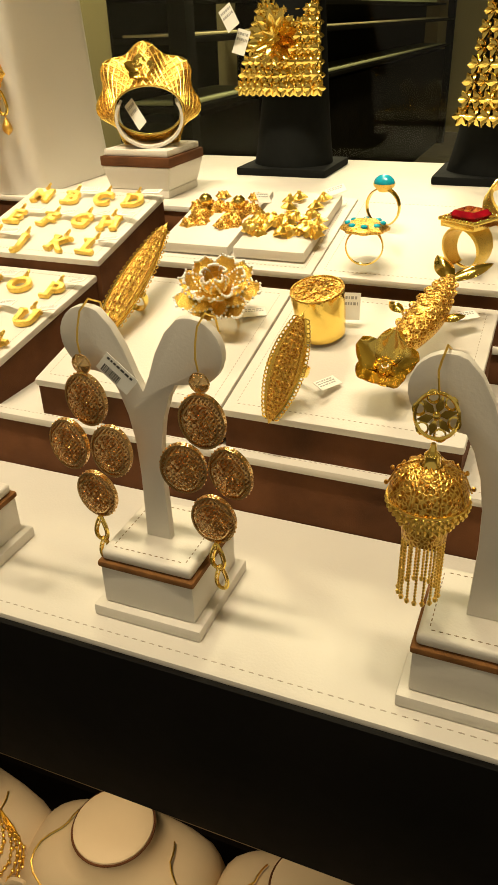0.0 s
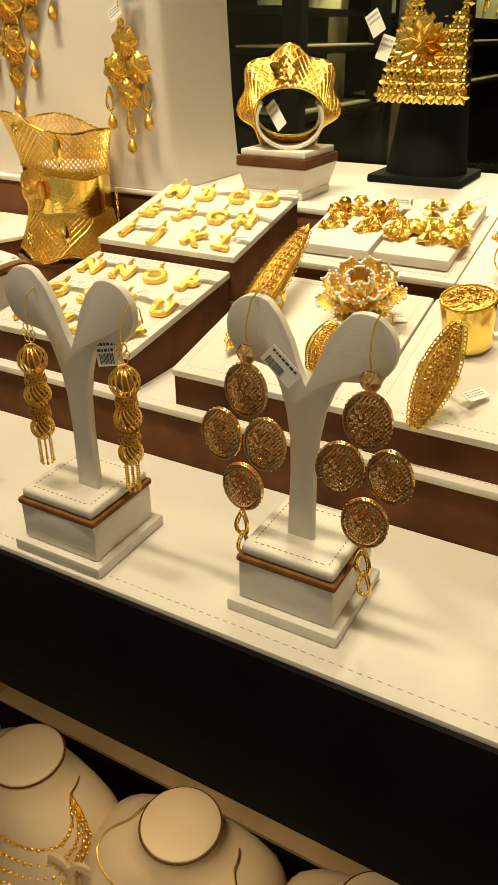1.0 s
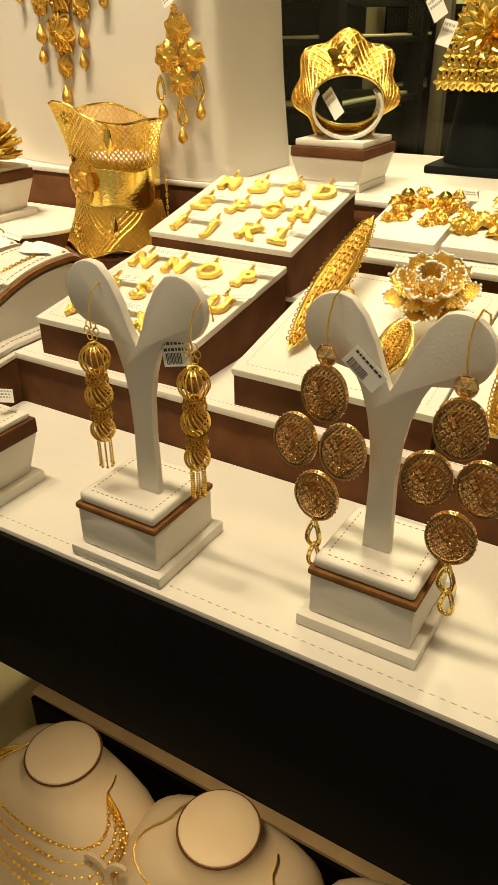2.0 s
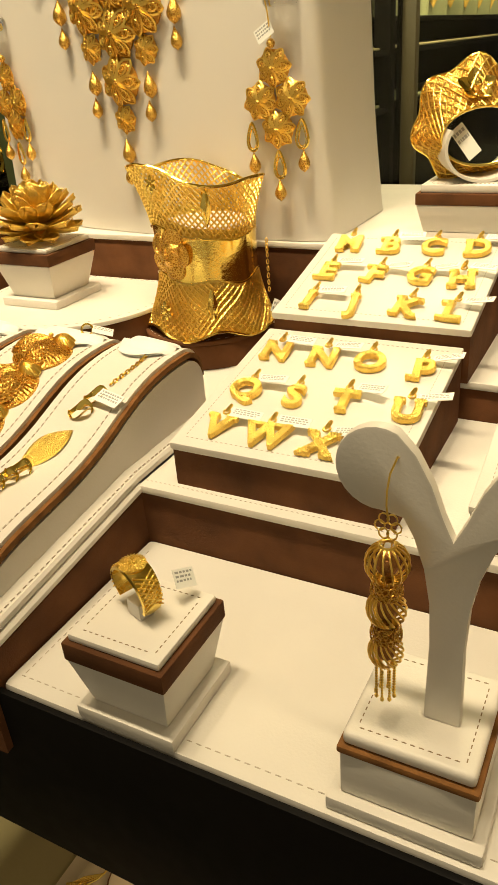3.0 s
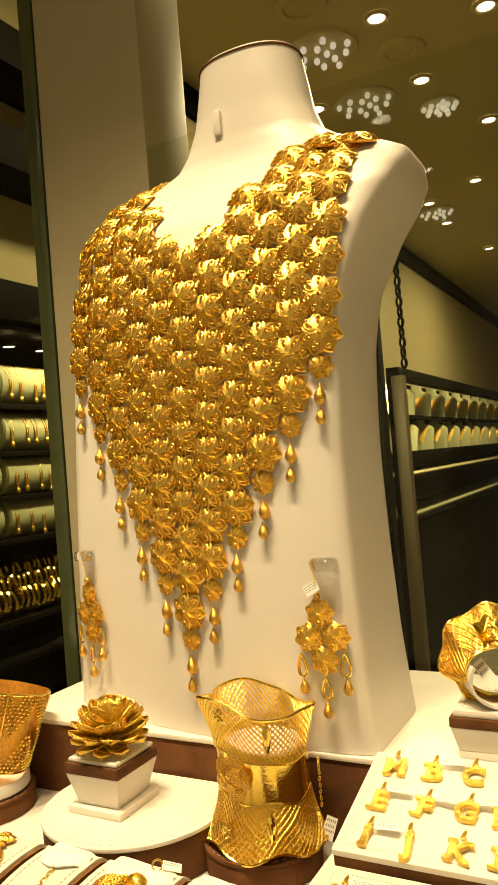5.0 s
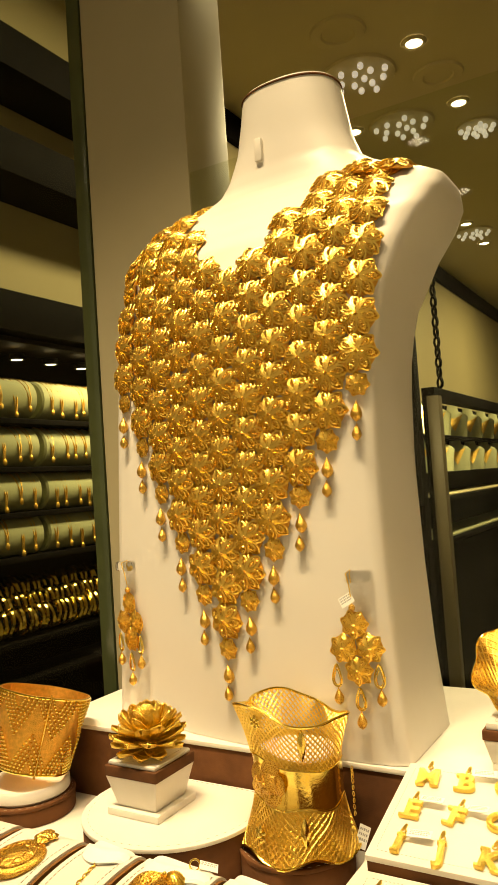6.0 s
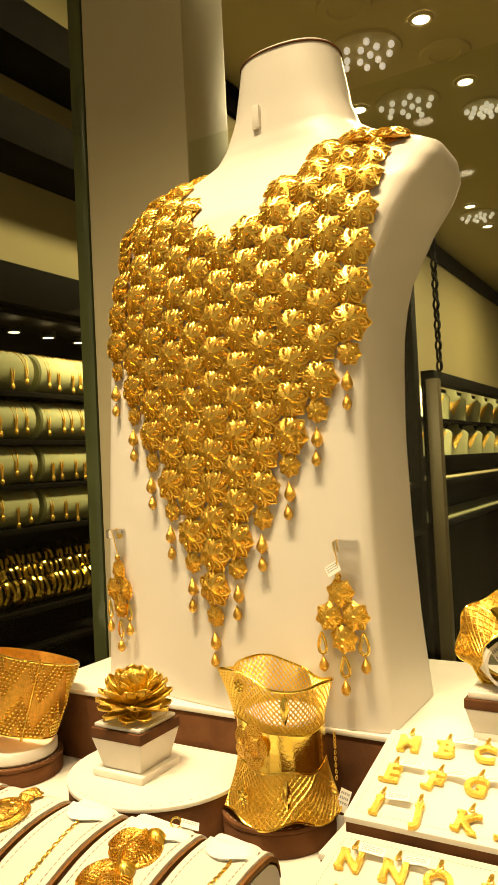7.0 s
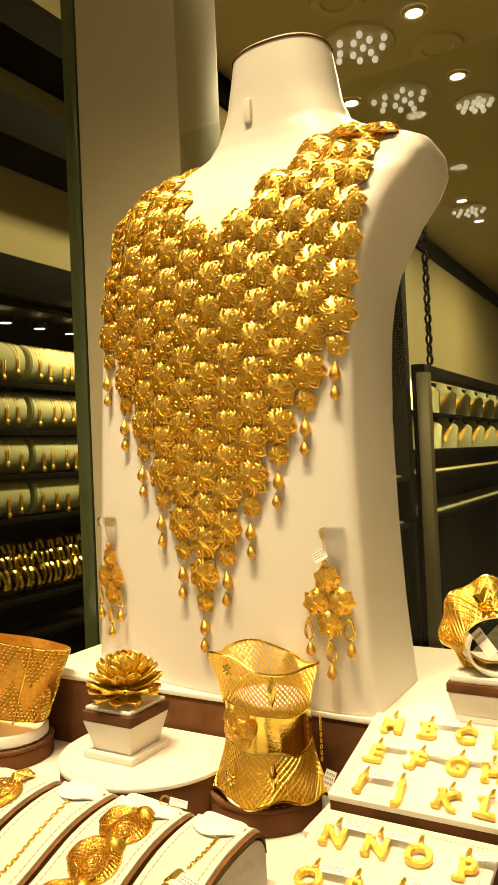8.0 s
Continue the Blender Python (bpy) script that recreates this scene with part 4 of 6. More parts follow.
# height, left, right, front, back, squareness
SECTIONS = [
    (1.0910, -0.678, -0.3850, 0.4880, 0.640, 20.0), (1.1500, -0.670, -0.3900, 0.4860, 0.637, 20.0), (1.2200, -0.664, -0.3925, 0.4850, 0.633, 20.0),
    (1.3000, -0.657, -0.3935, 0.4850, 0.629, 20.0), (1.3700, -0.650, -0.3900, 0.4850, 0.625, 20.0), (1.4200, -0.643, -0.3815, 0.4870, 0.624, 17.0),
    (1.4600, -0.637, -0.3650, 0.4930, 0.624, 13.0), (1.4850, -0.632, -0.3505, 0.5020, 0.626, 10.0), (1.5020, -0.627, -0.3440, 0.5130, 0.627, 8.0),
    (1.5160, -0.618, -0.3445, 0.5260, 0.627, 5.5), (1.5270, -0.602, -0.3600, 0.5360, 0.626, 4.5), (1.5370, -0.578, -0.3800, 0.5420, 0.625, 3.6),
    (1.5480, -0.556, -0.4010, 0.5450, 0.624, 3.0), (1.5620, -0.546, -0.4200, 0.5470, 0.623, 2.6), (1.5850, -0.536, -0.4290, 0.5480, 0.622, 2.4),
    (1.6100, -0.531, -0.4330, 0.5480, 0.622, 2.3), (1.6320, -0.527, -0.4370, 0.5490, 0.621, 2.3)]
SZ = np.array([q[0] for q in SECTIONS])


def section(z):
    xl, xr, yf, yb, sq = [float(np.interp(z, SZ, [q[k] for q in SECTIONS])) for k in range(1, 6)]
    return xl, xr, yf, yf + (yb - yf) * float(np.interp(z, (1.40, 1.50), (0.70, 0.95))), sq


def bust_ring(z, n=104, inset=0.0):
    xl, xr, yf, yb, sq = section(z)
    xc, yc, a, b = (xl + xr) / 2, (yf + yb) / 2, (xr - xl) / 2 - inset, (yb - yf) / 2 - inset
    row = []
    for k in range(n):
        t = 2 * math.pi * (k + 0.5) / n
        c, s = math.cos(t), math.sin(t)
        d = (abs(c) ** sq + abs(s) ** sq) ** (-1 / sq)
        x, y = xc + a * c * d, yc + b * s * d
        w = max(0.0, min(1.0, (yb - y) / (yb - yf)))
        wz = max(0.0, min(1.0, (1.53 - z) / 0.06))
        row.append((x, y + face_curve(x) * w * wz, z))
    return row


def bust_front(x, z):
    """The bust's front surface at x, z."""
    xl, xr, yf, yb, sq = section(z)
    xc, yc, a, b = (xl + xr) / 2, (yf + yb) / 2, (xr - xl) / 2, (yb - yf) / 2
    u = min(abs((x - xc) / a), 0.995)
    y = yc - b * (1 - u ** sq) ** (1 / sq)
    w = max(0.0, min(1.0, (yb - y) / (yb - yf)))
    wz = max(0.0, min(1.0, (1.53 - z) / 0.06))
    return y + face_curve(x) * w * wz


def front_pose(x, z, lift=0.001):
    p = Vector((x, bust_front(x, z), z))
    e = 0.006
    tx = Vector((2 * e, bust_front(x + e, z) - bust_front(x - e, z), 0))
    tz = Vector((0, bust_front(x, z + e) - bust_front(x, z - e), 2 * e))
    n = tx.cross(tz).normalized()
    if n.y > 0:
        n = -n
    up = (tz - n * tz.dot(n)).normalized()
    side = up.cross(n)
    return Matrix((side, up, n)).transposed().to_4x4(), p + n * lift


zs = list(np.linspace(1.091, 1.42, 16)) + list(np.linspace(1.43, 1.57, 40)) + list(np.linspace(1.58, 1.632, 8))
ob = thing("necklace_bust", (0, 0, 0), "tall cream leather necklace bust with a bare neck", "display bust")
g = Geo()
rows = [bust_ring(z) for z in zs]
g.grid(rows, None, True, True)
part("body", g, BUSTSKIN, ob, angle=60)
top = [bust_ring(1.632 + d, inset=i) for d, i in ((0.0, 0.0), (0.0035, 0.0015), (0.0050, 0.006), (0.0050, 0.02))]
part("neck_cap", Geo().grid(top, None, True, False, True), BUSTSKIN, ob)
part("neck_seam", Geo().tube([(x, y, z + 0.0004) for x, y, z in bust_ring(1.632, 60, -0.0004)], 0.0009, 5, True), SUEDE, ob, "dark brown seam")
part("slot", Geo().box((-0.5030, 0.5440, 1.5665), (-0.4955, 0.5540, 1.5870), 0.0020), LEATHER, ob, "small raised leather tab")
for x, z in ((-0.409, 1.222), (-0.643, 1.226)):
    y = bust_front(x, z)
    part("peg", Geo().box((x - 0.009, y - 0.010, z - 0.0042), (x + 0.009, y + 0.001, z + 0.0042), 0.0032, seg=3), CLEAR, ob, "clear plastic peg")


def medallion_parts(r):
    """A gold dome, one of the seven arched filigree petals that lie on it, and its boss."""
    h = r * 0.30

    def on(t, a, lift=0.0):
        return (r * t * math.cos(a), r * t * math.sin(a), h * (1 - min(t, 1.0) ** 2.2) + lift * r - max(0.0, t - 1) * r * 0.3)
    core = dome(r * 0.93, h * 0.70, 21, 0, 0, 5).mesh("medallion", SHADEDGOLD, 30)
    g = Geo()

    def width(t):
        return 0.435 * max(math.sin(math.pi * (0.10 + 0.90 * t) ** 1.05), 0.0) ** 0.85
    ts = (0.0, 0.15, 0.33, 0.5, 0.66, 0.8, 0.91, 1.0)
    g.grid([[on(0.10 + 0.97 * t, width(t) * u, 0.10 * (1 - u * u) * math.sin(math.pi * min(t + 0.12, 1.0)) - 0.03) for u in (-1, -0.6, -0.2, 0.2, 0.6, 1)] for t in ts])
    sheet = len(g.f)
    for size, lift, w in ((1.0, 0.025, 0.052), (0.58, 0.085, 0.036)):
        for s in (-1, 1):
            g.tube([on(0.10 + (0.5 + (t - 0.5) * size) * 0.97, s * width(t) * size, lift) for t in ts], w * r, 3, caps=False)
    for t in (0.42, 0.66):
        w = width(t) * 0.42
        g.tube([on(0.10 + 0.97 * t + 0.055 * math.cos(k * 1.05), w * math.sin(k * 1.05), 0.095) for k in range(6)], 0.028 * r, 3, True)
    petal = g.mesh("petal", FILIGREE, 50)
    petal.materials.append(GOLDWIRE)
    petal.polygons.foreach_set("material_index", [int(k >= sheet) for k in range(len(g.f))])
    return core, petal, dome(r * 0.16, r * 0.10, 14, 7, 0.3, 3, pose(0, 0, h)).mesh("boss", FILIGREE)


MED, SMALLMED, MIDMED = medallion_parts(0.0147), medallion_parts(0.0086), medallion_parts(0.0100)
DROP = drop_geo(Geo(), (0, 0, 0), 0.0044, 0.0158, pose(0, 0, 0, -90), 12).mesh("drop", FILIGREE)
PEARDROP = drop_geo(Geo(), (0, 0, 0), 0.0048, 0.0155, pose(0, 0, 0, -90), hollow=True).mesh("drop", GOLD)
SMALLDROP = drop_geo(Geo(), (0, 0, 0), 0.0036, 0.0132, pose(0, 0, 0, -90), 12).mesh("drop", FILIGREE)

neck = thing("necklace", (0, 0, 0), "huge golden bib necklace of filigree flower medallions", "necklace")
MEDPITCH = 0.0262


def dress(o, me):
    """Petals and a boss on a medallion."""
    for k in range(7):
        part("petal", me[1], FILIGREE, o).matrix_basis = pose(0, 0, 0, 0, 0, 360 * k / 7)
    part("boss", me[2], GOLD, o)


def put_on_bust(name, me, x, z, parent, lift, spin=0.0, scale=1.0):
    r, p = front_pose(x, z, lift)
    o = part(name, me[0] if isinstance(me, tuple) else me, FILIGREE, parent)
    if isinstance(me, tuple):
        dress(o, me)
    o.matrix_basis = Matrix.Translation(p) @ r @ pose(random.uniform(-0.0005, 0.0005), 0, 0, random.uniform(-3, 3), random.uniform(-3, 3), spin) @ Matrix.Diagonal((scale, scale, scale, 1))
    return o


def necklace_x(c, z):
    h = z - 1.3
    return -0.5178 + 0.02305 * c + 0.0616 * h + 0.0040 * c * h + 0.049 * h * h - 0.00012 * c * c


for c in range(-5, 6):
    z0 = 1.1865 + (0.0385 if c > 0 else 0.0412) * abs(c)
    ztop = (1.518, 1.538, 1.548, 1.514, 1.474, 1.458, 1.470, 1.492, 1.535, 1.545, 1.530)[c + 5]
    z = z0
    while z < ztop:
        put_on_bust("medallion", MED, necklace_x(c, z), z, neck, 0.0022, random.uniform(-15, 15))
        z += MEDPITCH if z < 1.46 else MEDPITCH * 0.72
    put_on_bust("small_medallion", SMALLMED, necklace_x(c, z0 - 0.0222), z0 - 0.0222, neck, 0.0015, random.uniform(-15, 15))
    put_on_bust("drop", DROP, necklace_x(c, z0 - 0.034), z0 - 0.0335, neck, 0.0030, random.uniform(-5, 5))
    put_on_bust("drop", SMALLDROP, necklace_x(c, z0 - 0.050), z0 - 0.0495, neck, 0.0030, random.uniform(-5, 5))
for c in (4.5, 5.4):          # the strap over the shoulder
    for k in range(4):
        o = part("medallion", MED[0], SHADEDGOLD, neck)
        dress(o, MED)
        o.matrix_basis = pose(-0.376 - (5.4 - c) * 0.022, 0.533 + 0.018 * k, 1.5235 + 0.003 * (5.4 - c), 22 - 12 * k, 8, random.uniform(-15, 15))


def chandelier_earring(x, z):
    ob = thing("chandelier_earring", (0, 0, 0), "gold chandelier earring of four flowers and teardrops", "earring", "pair of chandelier earrings")
    y = bust_front(x, z)
    part("ear_wire", Geo().tube([(x, y - 0.006, z - 0.018), (x + 0.0008, y - 0.010, z - 0.006), (x, y - 0.0125, z + 0.0035), (x - 0.0005, y - 0.004, z + 0.0048), (x, y - 0.001, z - 0.003)], 0.00045, 5), GOLDWIRE, ob)
    part("bead", Geo().ball((x, y - 0.006, z - 0.021), 0.0026, 8), FILIGREE, ob)
    for dx, dz, me in ((0, -0.033, MIDMED), (-0.0095, -0.050, MIDMED), (0.0095, -0.049, MIDMED), (0.0005, -0.065, MIDMED)):
        put_on_bust("flower", me, x + dx, z + dz, ob, 0.0040, random.uniform(-20, 20))
    for dx, dz in ((-0.0150, -0.0610), (0.0150, -0.0600), (0.0005, -0.0765)):
        o = put_on_bust("teardrop", PEARDROP, x + dx, z + dz, ob, 0.0055)
        put_on_bust("drop", SMALLDROP, x + dx, z + dz - 0.0155, ob, 0.0055)
    return ob


chandelier_earring(-0.4150, 1.2215)
chandelier_earring(-0.641, 1.2260)
tag_card((-0.418, 0.478, 1.2060), (80, -30, 0), 0.011, 0.0075, 3)


# ---- pedestals by the bust ----
def flat_pedestal(poly, base, top, at, label, cover=None):
    ob = thing("pedestal", (*at, base), label, "pedestal")
    part("side", Geo().prism([(x * 0.985, y * 0.985) for x, y in poly], 0, top - base - 0.003, 0.0015), SUEDE, ob, "brown suede side")
    part("top", Geo().prism(poly, top - base - 0.003, top - base, 0.0010), cover or LEATHER, ob, "" if cover else "cream leather top")
    inner = [(x * 0.93, y * 0.93) for x, y in poly]
    part("stitching", stitches([(*a, *b) for a, b in zip(inner, inner[1:] + inner[:1])], top - base, 0.0030, 0.0016), PALETHREAD, ob)
    return ob


half = [(0.068 * math.cos(radians(a)), 0.068 * math.sin(radians(a))) for a in range(-180, 1, 6)] + [(0.068, 0.043), (-0.068, 0.043)]
flat_pedestal(half, STEP, 1.0605, (-0.5500, 0.4415), "half-round pedestal with cream top and brown side")
circle = [(0.0395 * math.cos(2 * math.pi * k / 40), 0.0395 * math.sin(2 * math.pi * k / 40)) for k in range(40)]
flat_pedestal(circle, STEP, 1.0485, (-0.4545, 0.4490), "round brown suede pedestal under a gold cuff", SUEDE)
flat_pedestal([(x * 1.02, y * 1.02) for x, y in circle], STEP, 1.0460, (-0.7080, 0.4430), "round brown suede pedestal under an engraved cuff bracelet", SUEDE)


# ---- flared gold cuff ----
ob = thing("flared_cuff", (-0.4500, 0.4490, 1.0490), "flared gold cuff with lattice ends and polished band", "cuff bracelet", turn=(0, 0, 0))


def cuff_r(z, a):
    """Radius of the cuff at height z and angle a, with frilled ends."""
    t = z / 0.094
    r = 0.0300 + 0.0080 * max(0.0, (t - 0.58) / 0.42) ** 1.6 + 0.0095 * max(0.0, (0.36 - t) / 0.36) ** 1.3
    edge = max(0.0, abs(t - 0.46) - 0.16) / 0.4
    return r * (1 + 0.07 * edge * math.sin(5 * a + 1.0) + 0.03 * edge * math.sin(9 * a))


def cuff_pt(u, a, off=0.0):
    zt = 0.089 + 0.0035 * math.sin(3 * a + 1.2) + 0.0065 * math.cos(a + 2.4)
    zb = 0.003 * math.sin(5 * a) + 0.002
    z = zb + (zt - zb) * u
    r = cuff_r(z, a) + off
    return (r * math.cos(a), r * math.sin(a), z)


for name, u0, u1 in (("lower_lattice", 0.0, 0.35), ("upper_lattice", 0.64, 1.0)):
    g = Geo()
    n = 56
    for k in range(n):
        for s in (-1, 1):
            pts = [cuff_pt(u0 + (u1 - u0) * i / 8, 2 * math.pi * (k + s * 7.5 * i / 8) / n) for i in range(9)]
            g.tube(pts, 0.00058, 4, caps=False)
    part(name, g, GOLDWIRE, ob, "openwork gold lattice")
part("upper_sheet", Geo().grid([[cuff_pt(0.64 + 0.07 * i / 2, 2 * math.pi * k / 72, -0.0007) for k in range(72)] for i in range(3)], None, True), GRAINGOLD, ob, "grained gold sheet above the band")
part("lower_sheet", Geo().grid([[cuff_pt(0.35 * i / 5, 2 * math.pi * k / 72, -0.0007) for k in range(72)] for i in range(6)], None, True), GRAINGOLD, ob, "grained gold sheet behind the lattice")
for u in (0.0, 1.0):
    part("frilled_rim", Geo().tube([cuff_pt(u, 2 * math.pi * k / 72) for k in range(72)], 0.0009, 6, True), GOLD, ob)
g = Geo().grid([[cuff_pt(0.35 + 0.29 * i / 6, 2 * math.pi * k / 64, 0.0004) for k in range(64)] for i in range(7)], None, True)
for u in (0.35, 0.64):
    g.tube([cuff_pt(u, 2 * math.pi * k / 64, 0.0005) for k in range(64)], 0.0006, 5, True)
part("band", g, GOLD, ob, "mirror-polished gold band")
a = radians(-102)
m = Matrix.Translation(cuff_pt(0.50, a, 0.001)) @ pose(0, 0, 0, 90, 0, math.degrees(a) + 90)
g = dome(0.0090, 0.0040, 26, 0, 0, 5, m)
for k in range(5):
    b = 2 * math.pi * k / 5
    q = m @ pose(0.0088 * math.cos(b), 0.0088 * math.sin(b), -0.0004, 12 * math.sin(b), -12 * math.cos(b), math.degrees(b))
    dome(0.0066, 0.0022, 20, 0, 0, 4, q, g)
    g.tube(ring_path(0.0065, 20, (0, 0, 0.0), q), 0.0005, 4, True).tube(ring_path(0.0042, 16, (0, 0, 0.0013), q), 0.0004, 4, True)
    g.tube([m @ Vector((0.0020 * math.cos(b), 0.0020 * math.sin(b), 0.0042)), m @ Vector((0.0060 * math.cos(b + 0.5), 0.0060 * math.sin(b + 0.5), 0.0036)), m @ Vector((0.0090 * math.cos(b + 0.1), 0.0090 * math.sin(b + 0.1), 0.0026))], 0.0006, 5)
g.ball(tuple(m @ Vector((0, 0, 0.0040))), 0.0022, 8)
part("flower", g, FILIGREE, ob, "raised rose-gold flower")
for u, aa, r in ((0.90, -106, 0.0050), (0.14, -110, 0.0060)):
    a = radians(aa)
    m = Matrix.Translation(cuff_pt(u, a, 0.001)) @ pose(0, 0, 0, 90, 0, math.degrees(a) + 90)
    g = Geo()
    for k in range(6):
        leaf_geo(r * 1.0, r * 0.26, r * 0.2, g, m @ pose(0, 0, 0, 0, 0, 60 * k) @ pose(0, r * 0.55, 0.0006))
    g.ball(tuple(m @ Vector((0, 0, 0.0010))), r * 0.24, 7)
    part("small_flower", g, GOLD, ob)
for u, aa in ((0.17, -58), (0.87, -56)):
    a = radians(aa)
    m = Matrix.Translation(cuff_pt(u, a, 0.001)) @ pose(0, 0, 0, 90, 0, math.degrees(a) + 90)
    part("leaf_drop", leaf_geo(0.0230, 0.0028, 0.0020, m=m), GOLD, ob)
lone("cuff_roll", Geo().lathe([(0.0001, 0.0), (0.0265, 0.0), (0.0275, 0.003), (0.0275, 0.058), (0.0255, 0.0625), (0.0001, 0.0630)], 40), LEATHER, "cream leather roll inside the gold cuff", "roll", at=(-0.4500, 0.4490, 1.0487))
g = Geo()
chain(g, [(-0.4150, 0.4600, 1.1000 - 0.0042 * k) for k in range(9)], 0.0004, 0.0021)
lone("safety_chain", g, GOLDWIRE, "short gold safety chain hanging from the cuff", "chain")
tag_card((-0.4090, 0.4560, 1.0560), (70, 30, 40), 0.008, 0.014, 3)

# gold flower on a block
block_stand("flower_block", -0.5635, 0.4315, 1.0606, 0.0460, 0.0380, "tapered cream leather block carrying a gold flower", rim=0.0075, pad=0.0030, wide=1.33, flare=0.75)
ob = thing("flower_ring", (-0.5635, 0.4315, 1.0990), "large gold flower ring with layered pierced petals", "flower ring")
part("pin", Geo().lathe([(0.0042, -0.001), (0.0045, 0.004), (0.0090, 0.008)], 14, cap0=True, cap1=True), GOLD, ob)
for n, tilt, L, w, z in ((10, -12, 0.024, 0.0068, 0.008), (11, 4, 0.026, 0.0070, 0.010), (10, 18, 0.025, 0.0068, 0.013), (9, 32, 0.022, 0.0064, 0.016), (8, 44, 0.018, 0.0058, 0.019), (6, 58, 0.014, 0.0052, 0.022), (4, 70, 0.010, 0.0046, 0.024)):
    for k in range(n):
        m = pose(0, 0, z, 0, 0, 360 * k / n + 17 * n + random.uniform(-5, 5)) @ pose(0, 0.003, 0, tilt + random.uniform(-8, 8)) @ pose(0, L * 0.5, 0, 0, random.uniform(-12, 12))
        rows = []
        for i in range(9):
            t = i / 8
            ww = w * (0.25 + 0.75 * math.sin(math.pi * min(0.12 + 0.80 * t, 1.0)) ** 0.8) * (1 if i < 8 else 0.35)
            rows.append([(ww * (j / 3 - 1), L * (t - 0.5), -0.0030 * (1 - (j / 3 - 1) ** 2) + 0.0045 * t * t) for j in range(7)])
        g = Geo().grid(rows, m)
        rim = [r[0] for r in rows] + [r[-1] for r in reversed(rows)]
        g.tube([m @ Vector(p) for p in rim], 0.0005, 4)
        for i in (2, 4, 6):
            g.tube([m @ (Vector(p) + Vector((0, 0, 0.0003))) for p in rows[i]], 0.0003, 3)
        part("petal", g, GRAINGOLD, ob)
part("heart", dome(0.0060, 0.0040, 18, 6, 0.1, 4, pose(0, 0, 0.0310)), GRAINGOLD, ob)

# engraved cuff
lone("cuff_roll", Geo().lathe([(0.0001, 0.0), (0.0325, 0.0), (0.0345, 0.002), (0.0345, 0.009), (0.0330, 0.0108), (0.0001, 0.0110)], 40), LEATHER, "thick white leather disc under the engraved cuff", "disc", at=(-0.7060, 0.4430, 1.0462))
ob = thing("engraved_cuff", (-0.7030, 0.4430, 1.0660), "wide gold cuff engraved with pointed arches and beads", "cuff bracelet", turn=(-15, 6, 0))


def engraved(a, t, d=0.0):
    r = 0.0310 + 0.0070 * t + d + 0.0008 * math.cos(6 * a)
    return (r * math.cos(a), r * math.sin(a), 0.062 * t)


g = Geo().grid([[engraved(2 * math.pi * k / 60, t, d) for k in range(60)] for t, d in ((0, -0.0016), (0, 0), (0.25, 0.0), (0.5, 0.0), (0.75, 0), (1, 0), (1, -0.0016), (0.0, -0.0016))], None, True)
part("band", g, SHADEDGOLD, ob)
g = Geo()
for k in range(7):
    for j in range(4):
        for s in (-1, 1):
            for up in (0, 1):
                for i in range(11 - 2 * j):
                    t = i / (10 - 2 * j)
                    a = 2 * math.pi * (k + 0.5 * up + s * (0.48 - 0.11 * j) * (1 - t ** 1.3)) / 7
                    tt = 0.05 + (0.46 - 0.10 * j) * t
                    g.ball(engraved(a, 1 - tt if up else tt, 0.0009), 0.00135, 5)
part("beading", g, GOLD, ob, "rows of raised gold beads")
for t in (0.015, 0.985):
    part("rim", Geo().tube([engraved(2 * math.pi * k / 60, t, 0.0004) for k in range(60)], 0.0010, 6, True), GOLD, ob)
a = radians(-38)
part("hinge", Geo().tube([engraved(a, -0.03, 0.0012), engraved(a, 1.03, 0.0012)], 0.0011, 6), GOLD, ob)


# ---- jewels on the plain trays ----
def between(p0, p1, roll=0.0):
    """A frame whose y axis runs from p0 to p1 and whose z axis looks out of the window and up."""
    p0, p1 = Vector(p0), Vector(p1)
    y = (p1 - p0).normalized()
    z = Vector((0.25, -0.8, 0.6))
    z = (z - y * z.dot(y)).normalized()
    x = y.cross(z)
    return Matrix.Translation((p0 + p1) / 2) @ Matrix((x, y, z)).transposed().to_4x4() @ pose(0, 0, 0, 0, roll, 0), (p1 - p0).length


